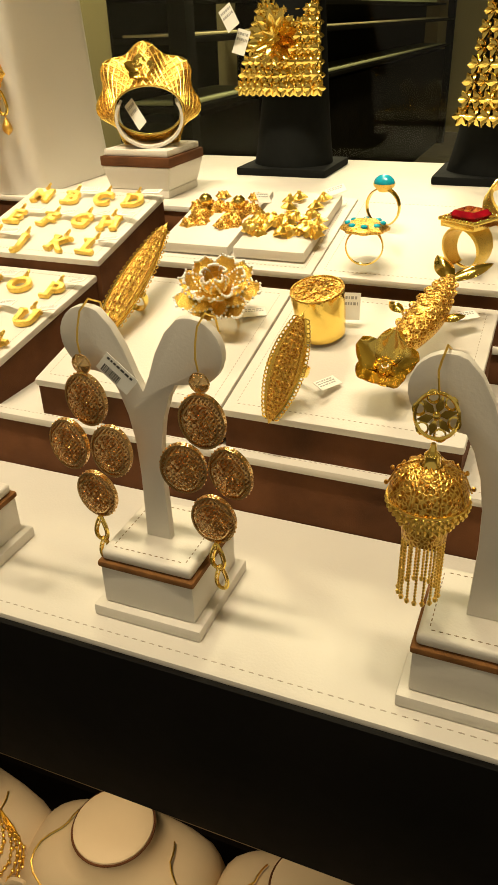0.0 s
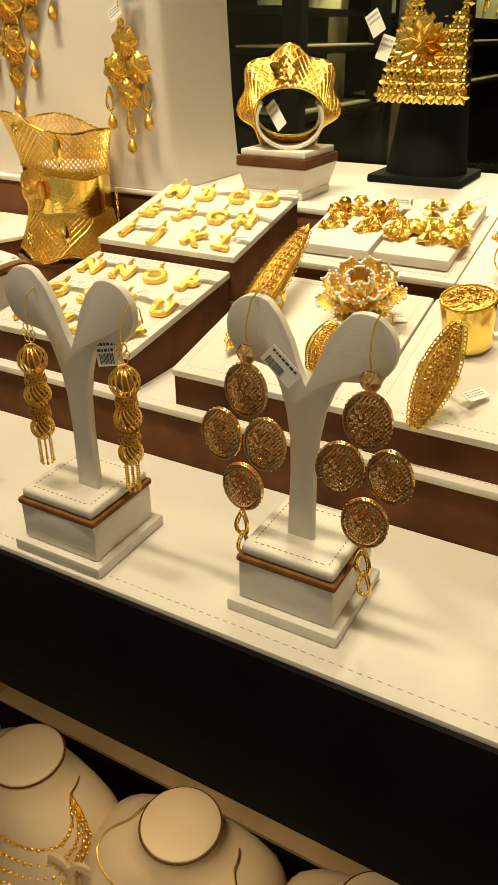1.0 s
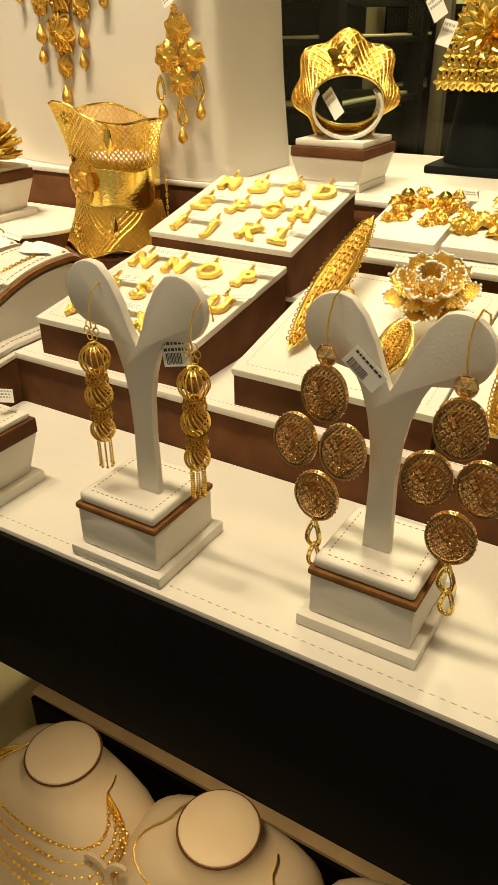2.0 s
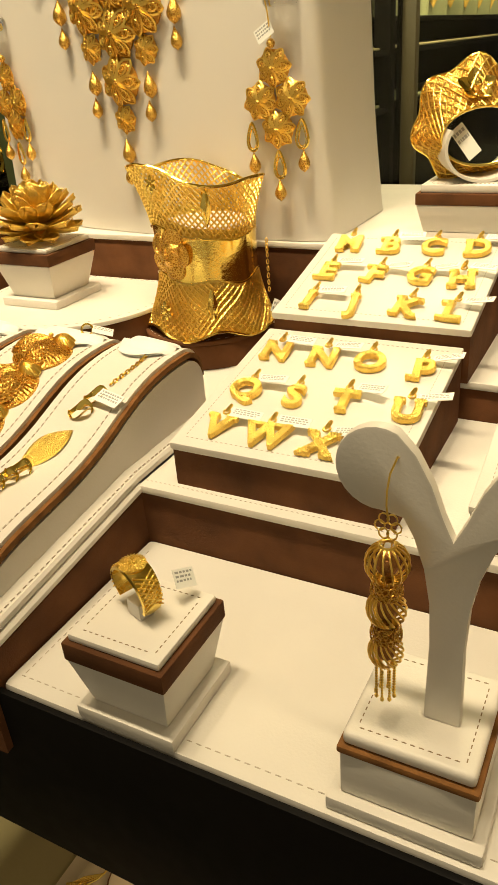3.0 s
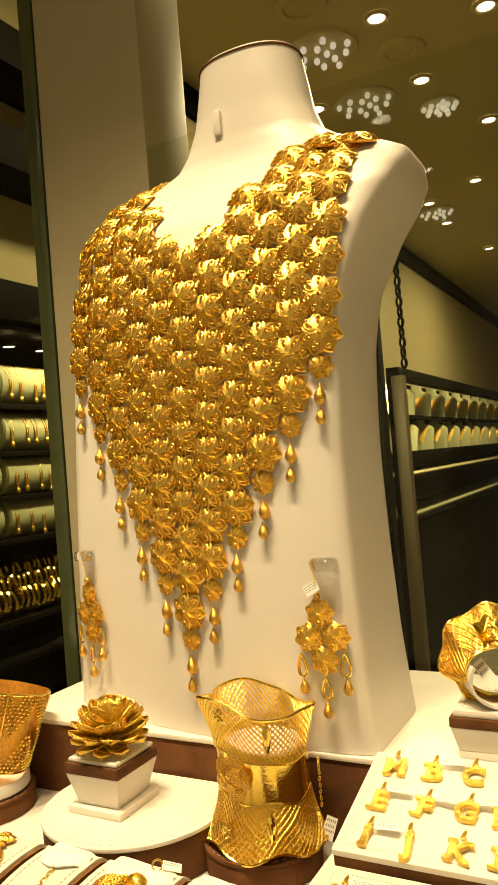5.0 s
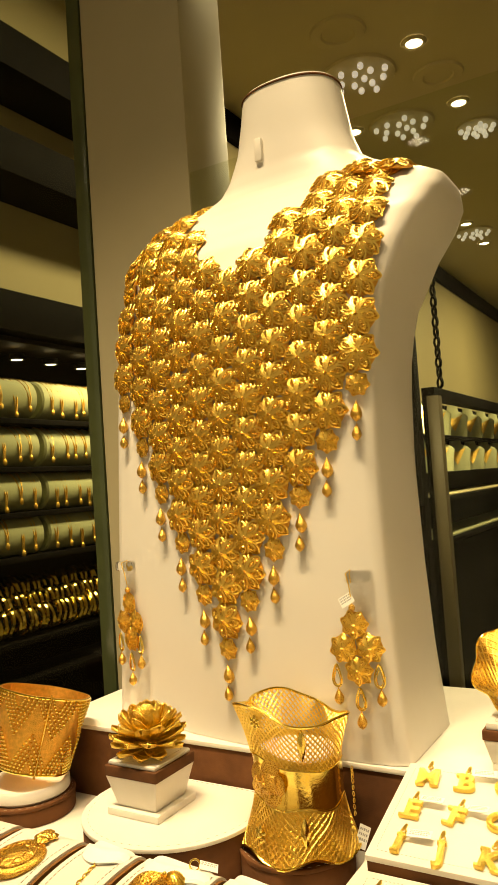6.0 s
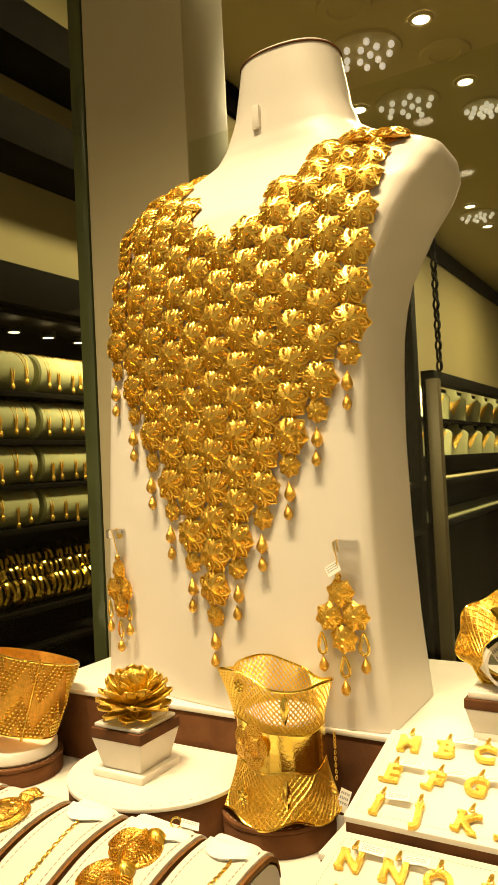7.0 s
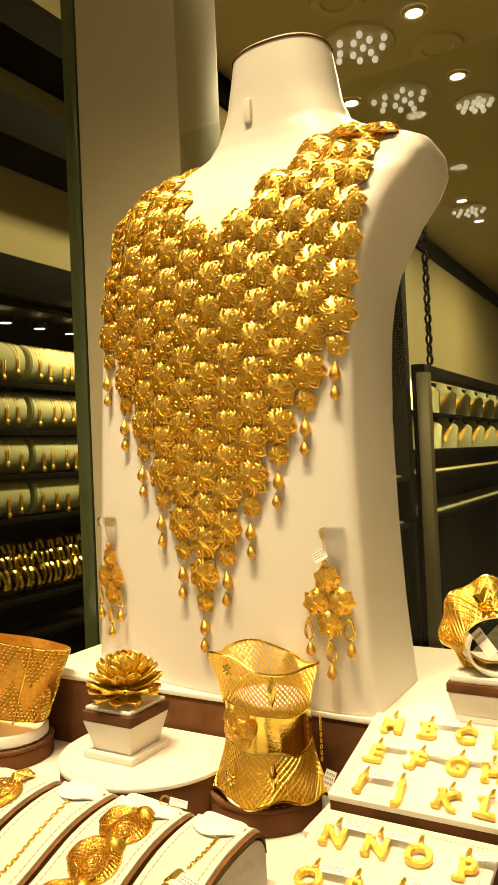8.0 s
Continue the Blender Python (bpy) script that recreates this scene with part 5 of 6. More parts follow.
def leaf_ring(p0, p1, w, label, beads=True):
    ob = thing("leaf_ring", (0, 0, 0), label, "ring")
    m, L = between(p0, p1)
    g = leaf_geo(L, w, w * 0.55, m=m)
    part("leaf", g, GRAINGOLD, ob)
    e = Geo()
    for s in (-1, 1):
        e.tube([m @ Vector((s * w * math.sin(math.pi * t / 24) ** 0.8, L * (t / 24 - 0.5), 0.0002)) for t in range(1, 24)], 0.0007, 5)
        if beads:
            for t in range(2, 27):
                e.tube(ring_path(0.0012, 8, m=m @ pose(s * (w * math.sin(math.pi * t / 28) ** 0.8 + 0.0006), L * (t / 28 - 0.5), 0)), 0.00035, 4, True)
    part("scalloped_edge", e, GOLD, ob)
    e = Geo()
    for k in range(-2, 3):
        pts = [m @ Vector((w * 0.36 * k * math.sin(math.pi * t / 20) ** 0.8, L * (t / 20 - 0.5), w * 0.55 * (1 - (0.36 * k) ** 2) * math.sin(math.pi * t / 20) + 0.0005)) for t in range(1, 20)]
        e.tube(pts, 0.0005, 4)
        if k < 2:
            for t in range(2, 19):
                q = pts[t - 1] + (m.to_3x3() @ Vector((w * 0.18 * math.sin(math.pi * t / 20), 0, 0.0002)))
                e.ball(tuple(q), 0.0010, 5)
    part("beading", e, FILIGREE, ob)
    part("hoop", band_geo(0.0085, 0.0040, 0.0008).mesh("hoop", GOLD), GOLD, ob).matrix_basis = m @ pose(0, 0, -0.0085, 0, 0, 0) @ pose(0, 0, 0, 0, 0, 0)
    return ob


leaf_ring((-0.2340, 0.3080, 1.0570), (-0.2306, 0.3950, 1.1030), 0.0072, "long pierced gold leaf ring leaning on its tray")
leaf_ring((-0.1840, 0.3000, 1.0600), (-0.1810, 0.3180, 1.0790), 0.0055, "small pierced gold leaf ring")
leaf_ring((-0.1330, 0.2910, 1.0470), (-0.1220, 0.3050, 1.0940), 0.0066, "long marquise gold ring with scalloped edge")

ob = thing("blossom_ring", (-0.1830, 0.3540, 1.0790), "large gold blossom ring with crystal-edged petals", "ring", turn=(28, 0, 8))
for n, tilt, L, w, z in ((7, 6, 0.0205, 0.0085, 0.0), (6, 30, 0.0165, 0.0075, 0.003), (5, 55, 0.0110, 0.0055, 0.005)):
    for k in range(n):
        m = pose(0, 0, z, 0, 0, 360 * k / n + 17 * n) @ pose(0, 0.0015, 0, tilt) @ pose(0, L * 0.5, 0)
        rows = []
        for i in range(9):
            t = i / 8
            ww = w * math.sin(math.pi * (0.12 + 0.80 * t)) ** 0.7
            rows.append([(ww * (j / 3 - 1), L * (t - 0.5), -0.0022 * (1 - (j / 3 - 1) ** 2) + 0.0035 * t * t) for j in range(7)])
        part("petal", Geo().grid(rows, m), GRAINGOLD, ob)
        e = Geo()
        rim = [r[0] for r in rows[2:]] + rows[-1][1:-1] + [r[-1] for r in reversed(rows[2:])]
        for p in rim:
            e.ball(tuple(m @ Vector(p)), 0.0008, 5)
        part("petal_edge", e, STONEGLINT, ob, "line of small clear stones with their glint painted white")
part("heart", Geo().ball((0, 0, 0.008), 0.0035, 10), GRAINGOLD, ob)
part("hoop", band_geo(0.0085, 0.0035, 0.0008), GOLD, ob).matrix_basis = pose(0, 0, -0.0090)
tag_card((-0.1690, 0.3650, 1.0680), (20, 0, 30), 0.013, 0.0065, 2)

ob = thing("drum_ring", (-0.1290, 0.3560, 1.0655), "broad gold drum ring with an engraved flat top", "ring", turn=(13, -4, 0))
part("wall", Geo().lathe([(0.0108, 0.001), (0.0112, 0.0), (0.0122, 0.010), (0.0128, 0.0225), (0.0126, 0.0235)], 40), GOLD, ob)
g = dome(0.0127, 0.0016, 36, 0, 0, 5, pose(0, 0, 0.0232))
scroll_wires(g, 0.0115, 0.0018, 9, pose(0, 0, 0.0232), 1.0, 0.0005)
scroll_wires(g, 0.0060, 0.0020, 5, pose(0, 0, 0.0232), 1.0, 0.0005)
g.tube(ring_path(0.0124, 36, (0, 0, 0.0236)), 0.0006, 5, True)
part("top", g, FILIGREE, ob)
tag_card((-0.1180, 0.3640, 1.0770), (80, 0, 10), 0.010, 0.013, 2)
tag_card((-0.1140, 0.3150, 1.0585), (13, 0, 60), 0.012, 0.0065, 3)

ob = thing("fish_brooch", (0, 0, 0), "gold fish-shaped brooch with a flower at its head", "brooch")
m = Matrix.Translation((-0.0820, 0.3500, 1.0760)) @ pose(0, 0, 0, 22, 0, -14) @ Matrix.Diagonal((0.8, 0.84, 0.8, 1))
rows = []
for i in range(19):
    t = i / 18
    r = 0.0125 * math.sin(math.pi * (0.10 + 0.80 * t)) ** 0.9 * (1 - 0.25 * t)
    rows.append([(r * math.cos(2 * math.pi * k / 16) + 0.004 * math.sin(2.2 * t), -0.030 + 0.066 * t, 0.8 * r * math.sin(2 * math.pi * k / 16) + 0.006) for k in range(16)])
g = Geo().grid(rows, m, True, True, True)
for i in range(1, 17):
    for k in range(1, 8):
        if (i + k) % 2:
            p = Vector(rows[i][k])
            g.tube(ring_path(0.0019, 8, m=m @ Matrix.Translation(p)), 0.0004, 4, True)
part("body", g, FILIGREE, ob)
for s in (-1, 1):
    q = m @ pose(0.004, 0.034, 0.006, 0, 0, -42 * s) @ pose(0, 0.012, 0)
    part("tail_fin", leaf_geo(0.028, 0.0055, 0.003, m=q), GOLD, ob)
    q = m @ pose(s * 0.012, 0.004, 0.004, 0, 0, -60 * s) @ pose(0, 0.006, 0)
    part("side_fin", leaf_geo(0.014, 0.0035, 0.002, m=q), GOLD, ob)
c = Matrix.Translation((-0.0890, 0.3140, 1.0700)) @ pose(0, 0, 0, 40, 10, 0) @ Matrix.Diagonal((0.85, 0.85, 0.85, 1))
for k in range(5):
    q = c @ pose(0, 0, 0, 0, 0, 72 * k) @ pose(0, 0.002, 0, 24) @ pose(0, 0.0085, 0)
    rows = [[(0.0078 * math.sin(math.pi * (0.1 + 0.82 * i / 8)) ** 0.7 * (j / 3 - 1), 0.017 * (i / 8 - 0.5), 0.003 * (i / 8) ** 2 + 0.002 * (j / 3 - 1) ** 2) for j in range(7)] for i in range(9)]
    part("petal", Geo().grid(rows, q), GOLD, ob)
g = Geo()
for k in range(9):
    g.ball(tuple(c @ Vector((0.003 * math.cos(k * 0.7) * (k > 0), 0.003 * math.sin(k * 0.7) * (k > 0), 0.003))), 0.0012, 6)
part("stamen_cluster", g, GOLD, ob)
tag_card((-0.0640, 0.3700, 1.0760), (15, 0, 40), 0.012, 0.006, 2)


# earring cards
def earring_card(x0, x1, y0, y1, z, tilt, label):
    ob = thing("earring_card", ((x0 + x1) / 2, (y0 + y1) / 2, z), label, "earring card", turn=(tilt, 0, 0))
    part("board", Geo().box((-(x1 - x0) / 2, -(y1 - y0) / 2, 0), ((x1 - x0) / 2, (y1 - y0) / 2, 0.006), 0.0010), LEATHER, ob)
    return ob


earring_card(-0.2440, -0.2010, 0.4080, 0.4850, 1.0905, 12.1, "white leather card with two gold flower earrings")
earring_card(-0.1980, -0.1560, 0.4080, 0.4850, 1.0905, 12.1, "white leather card with gold cluster earrings")


def on_card(x, y, lift=0.0):
    return pose(x, y, 1.0905 + (y - 0.4465) * 0.2144 + 0.0063 + lift, 12)


for x in (-0.2330, -0.2110):
    ob = thing("flower_earring", (0, 0, 0), "gold cluster earring with a polished bead", "earring", "flower earrings on a card")
    for dx, dy, r in ((-0.006, 0.006, 0.0065), (0.006, 0.005, 0.0065), (0.0, -0.006, 0.0070), (-0.003, -0.017, 0.0050), (0.004, -0.014, 0.0045), (0.003, 0.022, 0.0045)):
        m = on_card(x + dx, 0.4480 + dy, 0.0005) @ pose(0, 0, 0, random.uniform(-15, 15), random.uniform(-15, 15), random.uniform(0, 60))
        g = dome(r, r * 0.6, 18, 6, 0.2, 4, m)
        for k in range(6):
            g.ball(tuple(m @ Vector((r * 0.6 * math.cos(k * 1.05), r * 0.6 * math.sin(k * 1.05), r * 0.5))), r * 0.16, 5)
        part("floret", g, FILIGREE, ob)
    part("polished_bead", Geo().ball(tuple(on_card(x, 0.4500, 0.006).translation), 0.0042, 12), GOLD, ob)
for x in (-0.1860, -0.1660):
    ob = thing("cluster_earring", (0, 0, 0), "gold earring with a wide cluster of florets", "earring", "cluster earrings on a card")
    for k in range(24):
        dx, dy = random.uniform(-0.011, 0.011), random.uniform(-0.009, 0.009)
        if k > 20:
            dx, dy = random.uniform(-0.004, 0.004) + 0.003, 0.010 + 0.009 * (k - 20)
        m = on_card(x + dx, 0.4330 + dy, random.uniform(0.0005, 0.004)) @ pose(0, 0, 0, random.uniform(-20, 20), random.uniform(-20, 20), 0)
        g = dome(0.0044, 0.0026, 14, 5, 0.25, 3, m)
        g.ball(tuple(m @ Vector((0, 0, 0.0028))), 0.0015, 6)
        part("floret", g, GOLDWIRE, ob)
tag_card(tuple(on_card(-0.1590, 0.478, 0.004).translation), (25, -15, 30), 0.012, 0.007, 2)
tag_card(tuple(on_card(-0.2000, 0.462, 0.004).translation), (50, 10, 70), 0.012, 0.007, 2)


def upright_ring(name, x, y, z, r, label, turn=0.0):
    ob = thing(name, (x, y, z + r), label, "ring", turn=(0, 0, turn))
    part("hoop", band_geo(r, 0.0030, 0.0007, 0, 360, 36, lambda a: 0.6 + 0.9 * math.cos(a / 2) ** 4), GOLD, ob)
    return ob


r1 = upright_ring("turquoise_flower_ring", -0.1230, 0.4080, 1.0850, 0.0092, "gold flower ring set with round turquoise stones", 10)
part("rosette", dome(0.0120, 0.0040, 30, 8, 0.08, 5, pose(0, 0, 0.0100)), FILIGREE, r1)
for k in range(8):
    a = math.pi * k / 4
    part("stone", Geo().ball((0.0088 * math.cos(a), 0.0088 * math.sin(a), 0.0122), 0.0019, 8, squash=(1, 1, 0.6)), TURQ, r1, "small turquoise stone")
r2 = upright_ring("turquoise_ring", -0.1240, 0.4520, 1.0952, 0.0098, "gold ring with one oval turquoise stone", -15)
part("setting", Geo().lathe([(0.0030, 0.0085), (0.0058, 0.0115), (0.0062, 0.0130)], 20), GRAINGOLD, r2)
part("stone", Geo().ball((0, 0, 0.0130), 0.0060, 16, squash=(1.0, 0.8, 0.75)), TURQ, r2, "oval turquoise stone")
r3 = upright_ring("ruby_ring", -0.0720, 0.4150, 1.0860, 0.0100, "massive gold ring with a square red stone", -28)
part("shank", band_geo(0.0098, 0.0160, 0.0014, -150, 150, 40, lambda a: 0.5 + 0.5 * math.cos(a / 2) ** 2), GRAINGOLD, r3)
g = Geo().box((-0.0100, -0.0105, 0.0105), (0.0100, 0.0105, 0.0150), 0.0010)
for k in range(11):
    for s in (-1, 1):
        g.ball((-0.0100 + 0.0020 * k, s * 0.0108, 0.0145), 0.0011, 5).ball((s * 0.0103, -0.0100 + 0.0020 * k, 0.0145), 0.0011, 5)
part("setting", g, GOLD, r3)
part("stone", Geo().box((-0.0082, -0.0086, 0.0140), (0.0082, 0.0086, 0.0185), 0.0026, seg=1), RUBY, r3, "faceted square red stone", angle=10)
tw = thing("coil_ring", (-0.0580, 0.4600, 1.1100), "ribbed gold ring lying beside the red stone", "ring", turn=(-35, 0, 20))
part("band", band_geo(0.0100, 0.0150, 0.0012), GRAINGOLD, tw)
g = Geo()
for k in range(16):
    g.tube(ring_path(0.0116, 24, m=pose(0, -0.0070 + 0.00095 * k, 0, 90)), 0.0004, 4, True)
part("ribbing", g, GOLD, tw)


# ---- wavy cuff on its block ----
block_stand("cuff_block", -0.3105, 0.5280, DECK + 0.0002, 0.0540, 0.0320, "tapered white leather block carrying a wavy gold cuff", rim=0.0065, pad=0.0045, wide=1.0, flare=0.86)
ob = thing("wavy_cuff", (-0.3105, 0.5280, 1.1465), "wavy-edged gold mesh cuff with a small flower", "cuff bracelet", turn=(0, 0, 28))
rows = []
for i in range(9):
    w = i / 8
    row = []
    for k in range(72):
        a = 2 * math.pi * k / 72
        s = math.cos(7 * a)
        rx = 0.0250 + (0.0110 + 0.0030 * s) * w ** 1.1
        rz = 0.0165 + (0.0180 + 0.0030 * s) * w ** 1.1
        row.append((rx * math.sin(a), -0.014 + 0.024 * w - 0.003 * w * s, rz * math.cos(a) + 0.0065 * w))
    rows.append(row)
ob.scale = (0.95, 0.90, 0.93)
band = part("band", Geo().grid(rows, None, True), FILIGREE, ob, "woven gold mesh band")
for k in range(0, 72, 2):
    for s in (-1, 1):
        part("wire", Geo().tube([(rows[i][(k + s * i) % 72][0] * 1.01, rows[i][(k + s * i) % 72][1] - 0.0005, rows[i][(k + s * i) % 72][2] * 1.01) for i in range(9)], 0.0005, 4), GOLDWIRE, band)
part("rim", Geo().tube(rows[-1], 0.0010, 6, True), GOLD, ob)
part("front_rim", Geo().tube(rows[0], 0.0009, 6, True), GOLD, ob)
g = Geo()
for k in range(5):
    m = pose(-0.004, -0.0060, 0.0270, 48, 0, 0) @ pose(0, 0, 0, 0, 0, 72 * k) @ pose(0, 0.006, 0, 20)
    leaf_geo(0.012, 0.0046, -0.001, g, m)
g.ball((-0.004, -0.0085, 0.0290), 0.0024, 8)
part("flower", g, GOLD, ob)
lone("cuff_collar", Geo().grid([[((0.0215 + d) * math.sin(radians(a)), y, (0.0175 + d) * math.cos(radians(a))) for a in range(60, 301, 8)] for y, d in ((-0.020, 0), (-0.020, 0.0018), (0.014, 0.0018), (0.014, 0.0), (-0.020, 0))]), LEATHER, "white leather collar inside the wavy cuff", "collar", at=(-0.3105, 0.5280, 1.1420), turn=(0, 0, 28))
tag_card((-0.3140, 0.5150, 1.1440), (75, -42, 0), 0.0085, 0.020, 2)


# ---- black hand forms with gold mesh ----
def hand_form(x, y, base, w0, w1, h, label):
    ob = thing("hand_form", (x, y, base), label, "display form")
    rows = []
    for i in range(13):
        t = i / 12
        w = w0 + (w1 - w0) * min(1, t * 1.4) ** 0.8
        d = 0.030 - 0.012 * t
        rows.append([((w / 2) * math.cos(2 * math.pi * k / 28), d * math.sin(2 * math.pi * k / 28) + 0.02 * t, h * t) for k in range(28)])
    part("body", Geo().grid(rows, None, True, True, True), BLACK, ob)
    part("base", Geo().box((-w0 / 2 - 0.004, -0.034, -0.0003), (w0 / 2 + 0.004, 0.034, 0.006), 0.002), BLACK, ob)
    return ob


def floret_mesh():
    """A small pressed rosette of six petals."""
    return dome(0.0046, 0.0020, 24, 6, 0.22, 4).mesh("floret", GOLD)


FLORET = floret_mesh()
hand_form(-0.2400, 0.6350, DECK, 0.066, 0.034, 0.230, "black velvet hand form dressed with gold mesh")
hand_form(-0.0760, 0.6300, DECK, 0.084, 0.030, 0.230, "black velvet hand form with a floret net")
ob = thing("hand_jewel", (0, 0, 0), "gold mesh hand jewel with a big flower", "hand jewel")
for r in range(13):
    z = 1.1530 + 0.0085 * r
    w = 0.0600 - 0.0030 * r
    n = 11 if r < 4 else 9
    for k in range(n):
        o = part("floret", FLORET, GOLD, ob)
        o.matrix_basis = pose(-0.2420 + w * (k / (n - 1) - 0.5), 0.6020 + 0.0035 * r + 0.012 * abs(k / (n - 1) - 0.5), z, 76, 0, random.uniform(0, 60)) @ Matrix.Diagonal((1.15, 1.15, 1.15, 1))
for n, L, tilt in ((12, 0.020, 8), (9, 0.016, 22), (6, 0.011, 42)):
    for k in range(n):
        m = pose(-0.2430, 0.6030, 1.1860, 78) @ pose(0, 0, 0.003, 0, 0, 360 * k / n + n) @ pose(0, 0, 0, tilt) @ pose(0, L * 0.5, 0)
        part("petal", leaf_geo(L, L * 0.2, -0.001, m=m), GOLD, ob)
ob = thing("floret_net", (0, 0, 0), "net of small gold florets over a black form", "hand jewel")
for r in range(14):
    z = 1.1360 + 0.0105 * r
    w = 0.0660 - 0.0035 * r
    n = max(4, 9 - r // 2)
    for k in range(n):
        o = part("floret", FLORET, GOLD, ob)
        o.matrix_basis = pose(-0.0720 + w * (k / (n - 1) - 0.5), 0.5930 + 0.0028 * r + 0.016 * abs(k / (n - 1) - 0.5), z, 78, 0, random.uniform(0, 60)) @ Matrix.Diagonal((1.3, 1.3, 1.3, 1))
tag_card((-0.2800, 0.6050, 1.2000), (75, -35, 0), 0.011, 0.017, 2)
tag_card((-0.2720, 0.6080, 1.1840), (75, 15, 0), 0.010, 0.017, 2)


# ---- lower display ----
BUSTSECS = [(0.0, 0.096, 0.075, 0.0), (0.05, 0.102, 0.074, 0.0), (0.11, 0.105, 0.066, 0.006), (0.138, 0.103, 0.058, 0.010), (0.153, 0.095, 0.053, 0.012), (0.163, 0.079, 0.050, 0.012), (0.170, 0.060, 0.047, 0.012), (0.177, 0.049, 0.0445, 0.012), (0.188, 0.0435, 0.0425, 0.012), (0.200, 0.0405, 0.0410, 0.012)]


def bust_edge(a, b, dy, z, angle):
    """A point of a small bust's section, squarer below the shoulders."""
    q = 2.0 + 3.0 * min(max((0.172 - z) / 0.06, 0.0), 1.0)
    c, s = math.cos(angle), math.sin(angle)
    d = (abs(c) ** q + abs(s) ** q) ** (-1 / q)
    return a * c * d, b * s * d + dy


def small_bust(x, y, turn):
    ob = thing("small_bust", (x, y, 0.30), "peach leather necklace bust in the lower display", "display bust", "peach busts in the lower display", turn=(0, 0, turn))
    secs = BUSTSECS
    rows = []
    for z, a, b, dy in secs:
        rows.append([(*bust_edge(a, b, dy, z, 2 * math.pi * k / 40), z) for k in range(40)])
    part("body", Geo().grid(rows, None, True, True), PEACH, ob, angle=60)
    top = [[(a * math.cos(2 * math.pi * k / 40), a * math.sin(2 * math.pi * k / 40) + 0.012, z) for k in range(40)] for a, z in ((0.0405, 0.200), (0.0400, 0.2030), (0.036, 0.2050), (0.02, 0.2055))]
    part("neck_cap", Geo().grid(top, None, True, False, True), PEACH, ob)
    part("neck_seam", Geo().tube(ring_path(0.0412, 40, (0, 0.012, 0.2005)), 0.0013, 6, True), SUEDE, ob, "dark brown seam")
    return ob


for k, (x, y, t) in enumerate(((-0.541, 0.366, -6), (-0.345, 0.380, 5), (-0.140, 0.392, 0))):
    small_bust(x, y, t)
    for j in range((5, 1, 2)[k]):
        pts = []
        for i in range(29):
            ph = radians(-205 + 230 * i / 28)
            zz = 0.172 - (0.030 + 0.016 * j) * max(0.0, -math.sin(ph)) ** 1.2
            a, b, dy = (float(np.interp(zz, [q[0] for q in BUSTSECS], [q[c] for q in BUSTSECS])) for c in (1, 2, 3))
            ex, ey = bust_edge(a + 0.003, b + 0.003, dy, zz, ph)
            pts.append((x + ex, y + ey, 0.3025 + zz))
        g = Geo().tube(pts, 0.0010, 5)
        if k == 0:
            for p, q in zip(pts[5:24], pts[6:25]):
                g.ball(p, 0.0026, 6).ball(tuple((Vector(p) + Vector(q)) / 2), 0.0022, 6)
        lone("fine_necklace", g, GOLDWIRE, "thin gold necklace round a peach bust", "necklace", group="necklaces on the lower busts")
ob = thing("small_stand", (-0.4400, 0.3250, 0.30), "small peach forked stand between the lower busts", "earring stand", turn=(0, 0, 10))
part("block", Geo().box((-0.016, -0.016, 0), (0.016, 0.016, 0.122), 0.002), PEACH, ob)
part("fork", Geo().prism([(x * 0.75, z * 0.45) for x, z in fork_outline()], -0.002, 0.002, 0.0008, pose(0, 0, 0.122, 90)), PEACH, ob)


# ---- the shop's wall shelves ----
def wall_shelf(y0, y1, label):
    ob = thing("wall_cabinet", (-1.60, y0, 0), label, "wall cabinet")
    L = y1 - y0
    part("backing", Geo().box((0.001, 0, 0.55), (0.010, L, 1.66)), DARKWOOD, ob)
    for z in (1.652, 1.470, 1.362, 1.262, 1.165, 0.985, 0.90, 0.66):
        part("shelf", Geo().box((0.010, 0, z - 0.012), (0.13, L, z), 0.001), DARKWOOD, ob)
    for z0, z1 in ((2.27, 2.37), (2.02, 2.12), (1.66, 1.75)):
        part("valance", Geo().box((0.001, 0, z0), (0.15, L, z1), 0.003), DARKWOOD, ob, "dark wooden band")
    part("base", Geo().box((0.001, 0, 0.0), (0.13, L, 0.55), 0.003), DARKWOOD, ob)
    return ob


wall_shelf(0.80, 2.0, "dark wooden wall cabinet full of necklace rolls")
for row, z in enumerate((1.520, 1.4095, 1.309, 1.2115)):
    for k in range(3):
        y = 0.86 + 0.37 * k
        prof = [(0.001, 0.0), (0.042, 0.0), (0.0465, 0.004), (0.0465, 0.351), (0.042, 0.355), (0.001, 0.355)]
        roll = thing("necklace_roll", (-1.525, y, z - 0.001), "pale green cloth roll hung with gold necklaces", "necklace roll", "necklace rolls on the shelves")
        part("roll", Geo().lathe(prof, 20, pose(0, 0, 0, -90)), ROLLCLOTH, roll)
        for j in range(9):
            c = 0.024 + 0.038 * j + random.uniform(-0.008, 0.008)
            w, dep = random.uniform(0.008, 0.014), random.uniform(0.035, 0.062)
            g = Geo()
            for s in (-1, 1):
                g.tube([(0.0480 * math.sin(t * 1.9), c + s * w * (1 - t), 0.0480 * math.cos(t * 1.9) - (dep - 0.03) * t * t) for t in (0, 0.25, 0.5, 0.75, 1)], 0.0022, 5)
            g.ball((0.0480, c, -0.012 - (dep - 0.03)), 0.0060, 8, squash=(0.5, 1, 1.3))
            part("necklace", g, FILIGREE, roll, "gold necklace")
